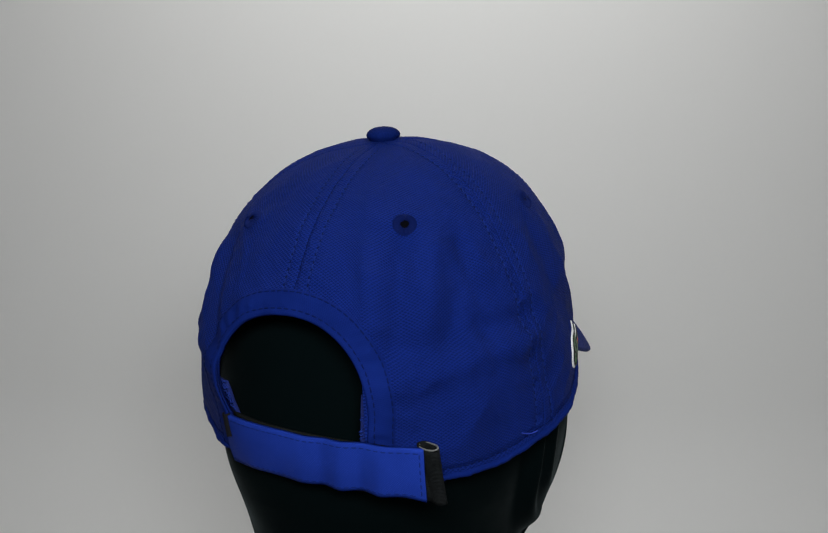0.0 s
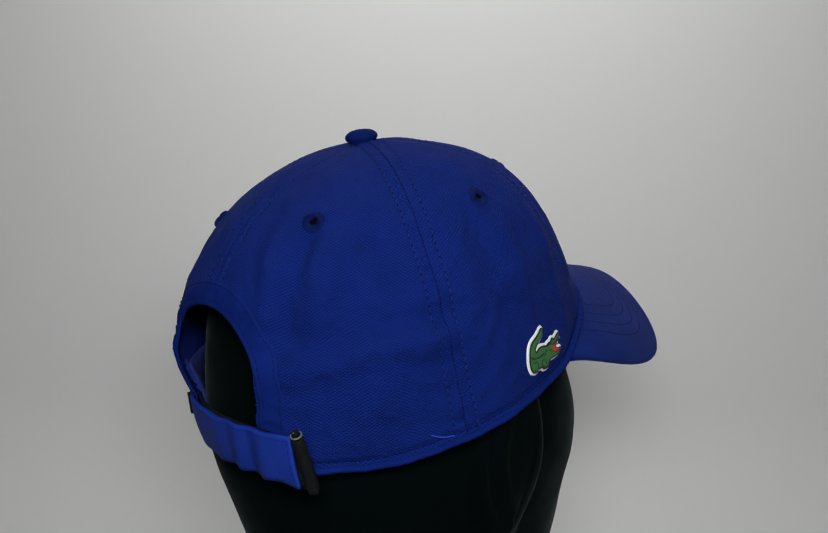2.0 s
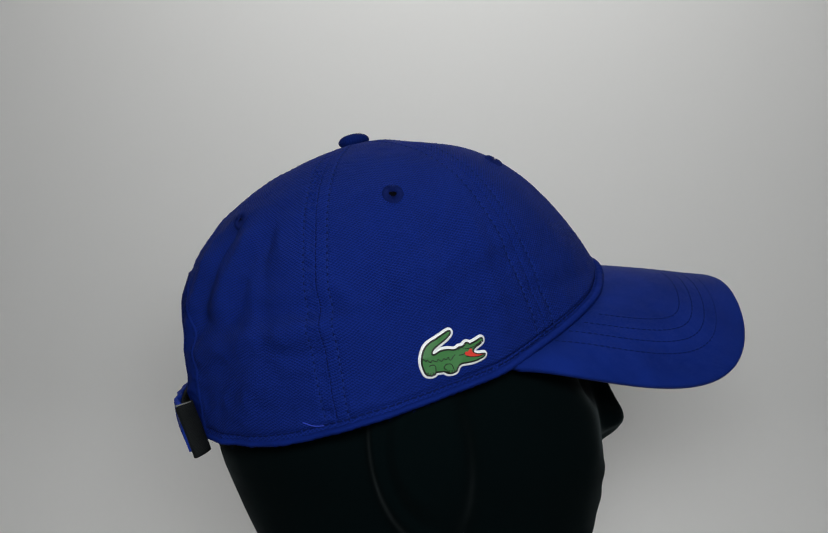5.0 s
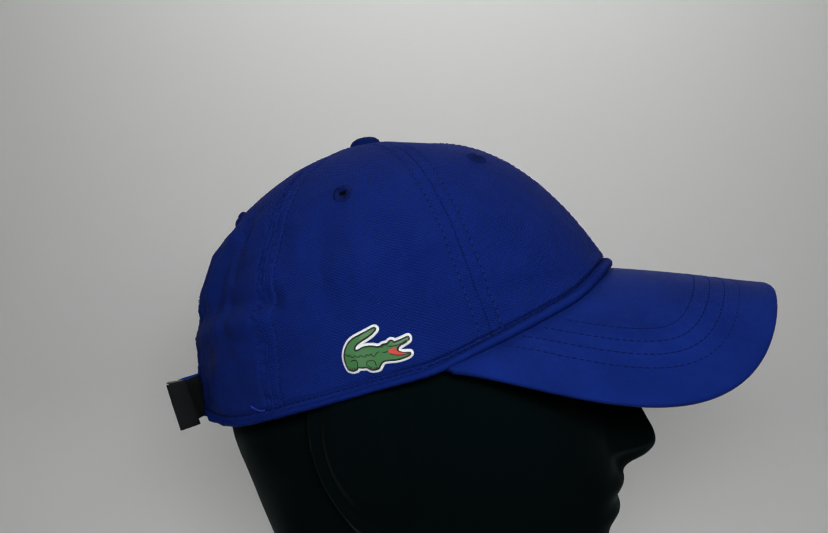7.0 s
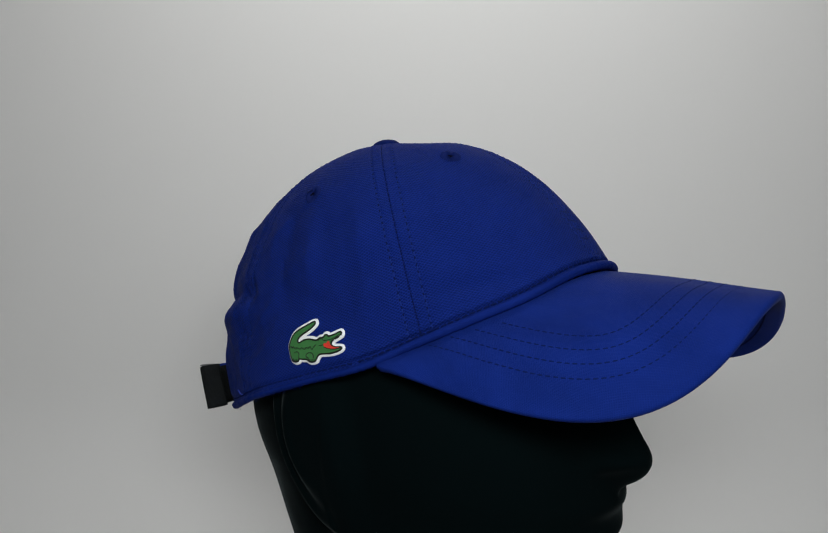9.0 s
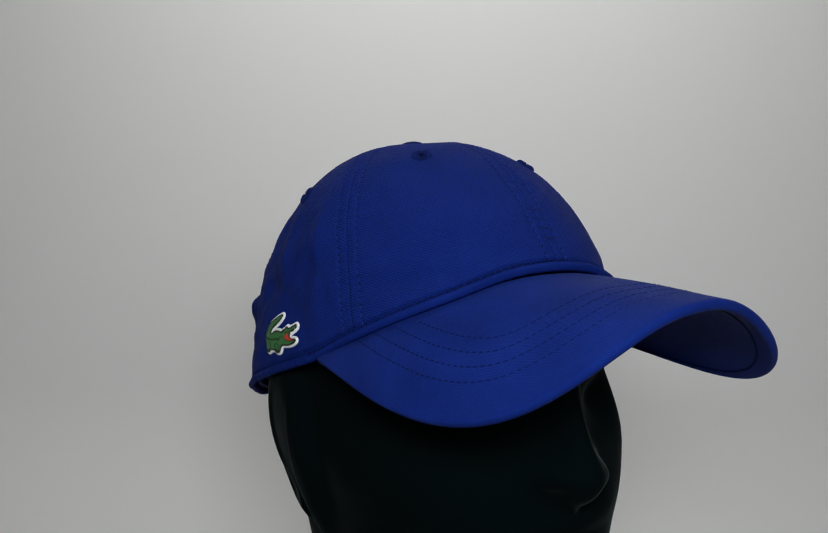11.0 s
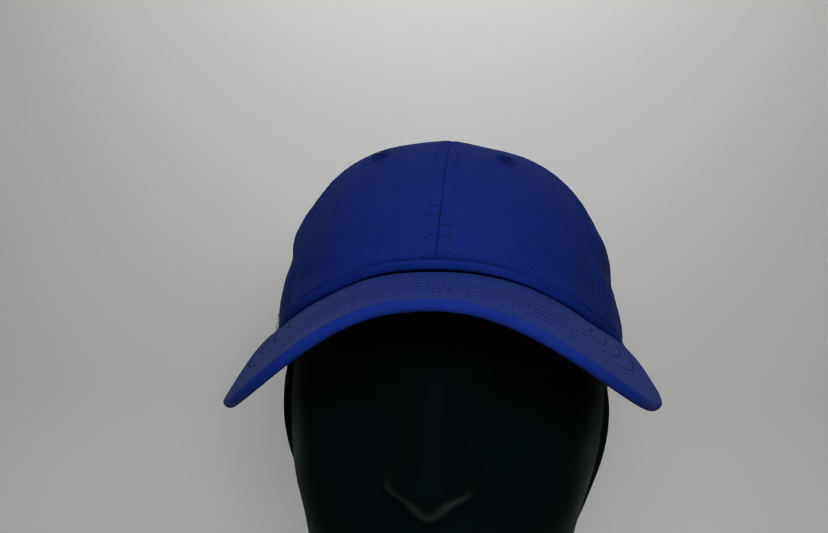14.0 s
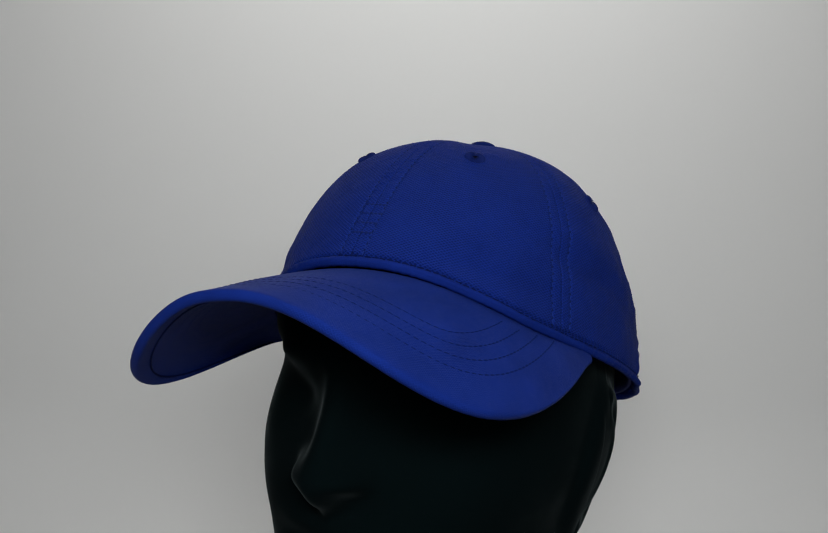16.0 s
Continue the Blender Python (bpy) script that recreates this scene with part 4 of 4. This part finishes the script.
# ---------------------------------------------------------------- rubber badge
def build_badge(cap):
    K = 0.0732
    def to_mm(pts):
        return [((x - 252) * K, (204 - y) * K) for x, y in pts]
    body = [(231, 58), (218, 61), (190, 77), (150, 101), (110, 125), (86, 148), (73, 175), (66, 205), (66, 235), (73, 262), (85, 288), (96, 303), (107, 306),
            (120, 308), (133, 305), (143, 300), (149, 289), (172, 289), (198, 287), (212, 293), (227, 299), (246, 298), (260, 294), (270, 288), (277, 272), (287, 255),
            (303, 246), (332, 242), (370, 237), (402, 228), (428, 217), (443, 207), (446, 197), (430, 196), (404, 198), (384, 193), (372, 183), (376, 166), (388, 155),
            (412, 140), (433, 124), (432, 107), (420, 108), (394, 121), (366, 133), (350, 138), (338, 130), (324, 132), (316, 143), (303, 150), (284, 154), (268, 166),
            (250, 169), (225, 166), (195, 168), (168, 175), (148, 187), (132, 194), (123, 183), (128, 166), (150, 144), (180, 122), (208, 101), (228, 80), (235, 66)]
    mouth = [(318, 189), (326, 179), (339, 180), (347, 168), (357, 164), (364, 172), (366, 183), (384, 193), (408, 198), (436, 198), (402, 207), (360, 208), (332, 203)]

    def rounded(pts, n):
        P = np.array(to_mm(pts) + to_mm(pts)[:1])
        s = spline(np.c_[P, np.zeros(len(P))], n)[:-1, :2]
        return s

    def lay(ab, h):
        ab = np.asarray(ab)
        phi = 84.8 - np.degrees(ab[:, 0] / 88.0)
        e = 1.9 + np.degrees(ab[:, 1] / 88.0) + 0.012 * ab[:, 0]
        return on_crown(way(phi, e), h)

    def plate(name, P, h, mat, parent, label):
        bm = bmesh.new()
        vs = [bm.verts.new((x, y, 0)) for x, y in P]
        es = [bm.edges.new((vs[i], vs[(i + 1) % len(vs)])) for i in range(len(vs))]
        bmesh.ops.triangle_fill(bm, use_beauty=True, edges=es)
        for _ in range(3):
            long = [e for e in bm.edges if e.calc_length() > 2.2]
            if not long:
                break
            bmesh.ops.subdivide_edges(bm, edges=long, cuts=1)
            bmesh.ops.triangulate(bm, faces=[f for f in bm.faces if len(f.verts) > 3])
        rim = [e for e in bm.edges if e.is_boundary]
        r = bmesh.ops.extrude_edge_only(bm, edges=rim)
        for v in r["geom"]:
            if isinstance(v, bmesh.types.BMVert):
                v.co.z = -1
        co = np.array([tuple(v.co) for v in bm.verts])
        W = lay(co[:, :2], h + 1.2 * co[:, 2])
        for v, c in zip(bm.verts, loc(W)):
            v.co = c
        bmesh.ops.recalc_face_normals(bm, faces=bm.faces)
        me = bpy.data.meshes.new(name)
        bm.to_mesh(me)
        bm.free()
        me.materials.append(mat)
        ob = new(name, me)
        ob.parent = parent
        ob["label"] = label
        return ob

    B = rounded(body, 320)
    closed = np.vstack([B, B[:3]])
    Q = lay(closed, 0.55)
    base = sweep("badge", Q, unit(Q - CENTRE), 0.55, 1.5, M_white, cap, "white-edged green rubber reptile badge", seg=12)
    Q = lay(closed, 1.25)
    sweep("badge_line", Q, unit(Q - CENTRE), 0.3, 0.42, M_ink, base, seg=8)
    plate("badge_body", B, 1.42, M_green, base, "green rubber body of the badge")
    plate("badge_mouth", rounded(mouth, 50), 1.56, M_red, base, "red rubber mouth of the badge")

    def line(pts, r=0.2):
        P = spline(np.c_[np.array(to_mm(pts)), np.zeros(len(pts))], 6 * len(pts))[:, :2]
        Q = lay(P, 1.5)
        sweep("badge_line", Q, unit(Q - CENTRE), r * 0.7, r, M_ink, base, seg=6)
    line([(66, 213), (80, 221), (90, 228), (96, 219), (108, 230), (119, 232), (124, 222), (138, 227), (151, 230), (159, 218), (172, 226), (184, 228),
          (193, 214), (206, 221), (220, 209), (229, 222), (239, 223), (249, 206), (263, 194)])
    line([(107, 256), (120, 249), (134, 249), (145, 260), (147, 287)])
    line([(195, 261), (208, 249), (232, 246), (246, 256), (253, 275)])
    line([(195, 261), (198, 272), (210, 278), (222, 292)])
    line([(279, 171), (286, 160), (299, 155), (312, 160)])
    line([(286, 198), (301, 197), (312, 193), (319, 189)])
    line([(318, 164), (345, 161), (374, 152), (402, 137), (424, 122)])
    line([(327, 204), (360, 210), (402, 209), (438, 199)])
    for x, y in ((101, 292), (115, 295), (130, 292), (226, 284), (242, 286), (257, 282)):
        line([(x, y + 10), (x + 2, y - 3)], 0.22)
    # teeth
    for x, y in ((393, 157), (428, 131)):
        plate("badge_tooth", np.array(to_mm([(x - 5, y - 7), (x + 6, y - 5), (x + 2, y + 9)])), 1.5, M_white, base, "white tooth of the badge")


def baseball_cap():
    cap = new("baseball_cap")
    cap.location = (0, 0, EYE + CAP_BASE)
    tagged(cap, "royal blue six-panel cap with green reptile badge, worn by mannequin head", "cap")
    build_brim(cap)
    build_crown(cap)
    build_edges(cap)
    build_seams(cap)
    build_button(cap)
    build_eyelets(cap)
    build_strap(cap)
    build_badge(cap)
    return cap


setting()
head = mannequin_head()
cap = baseball_cap()


def motions():
    walk(head, [(t, pose(0, 0, 0, 0, 0, a)) for t, a in TURN])
    walk(cap, [(t, pose(0, 0, EYE + CAP_BASE, 0, 0, a)) for t, a in TURN])


motions()
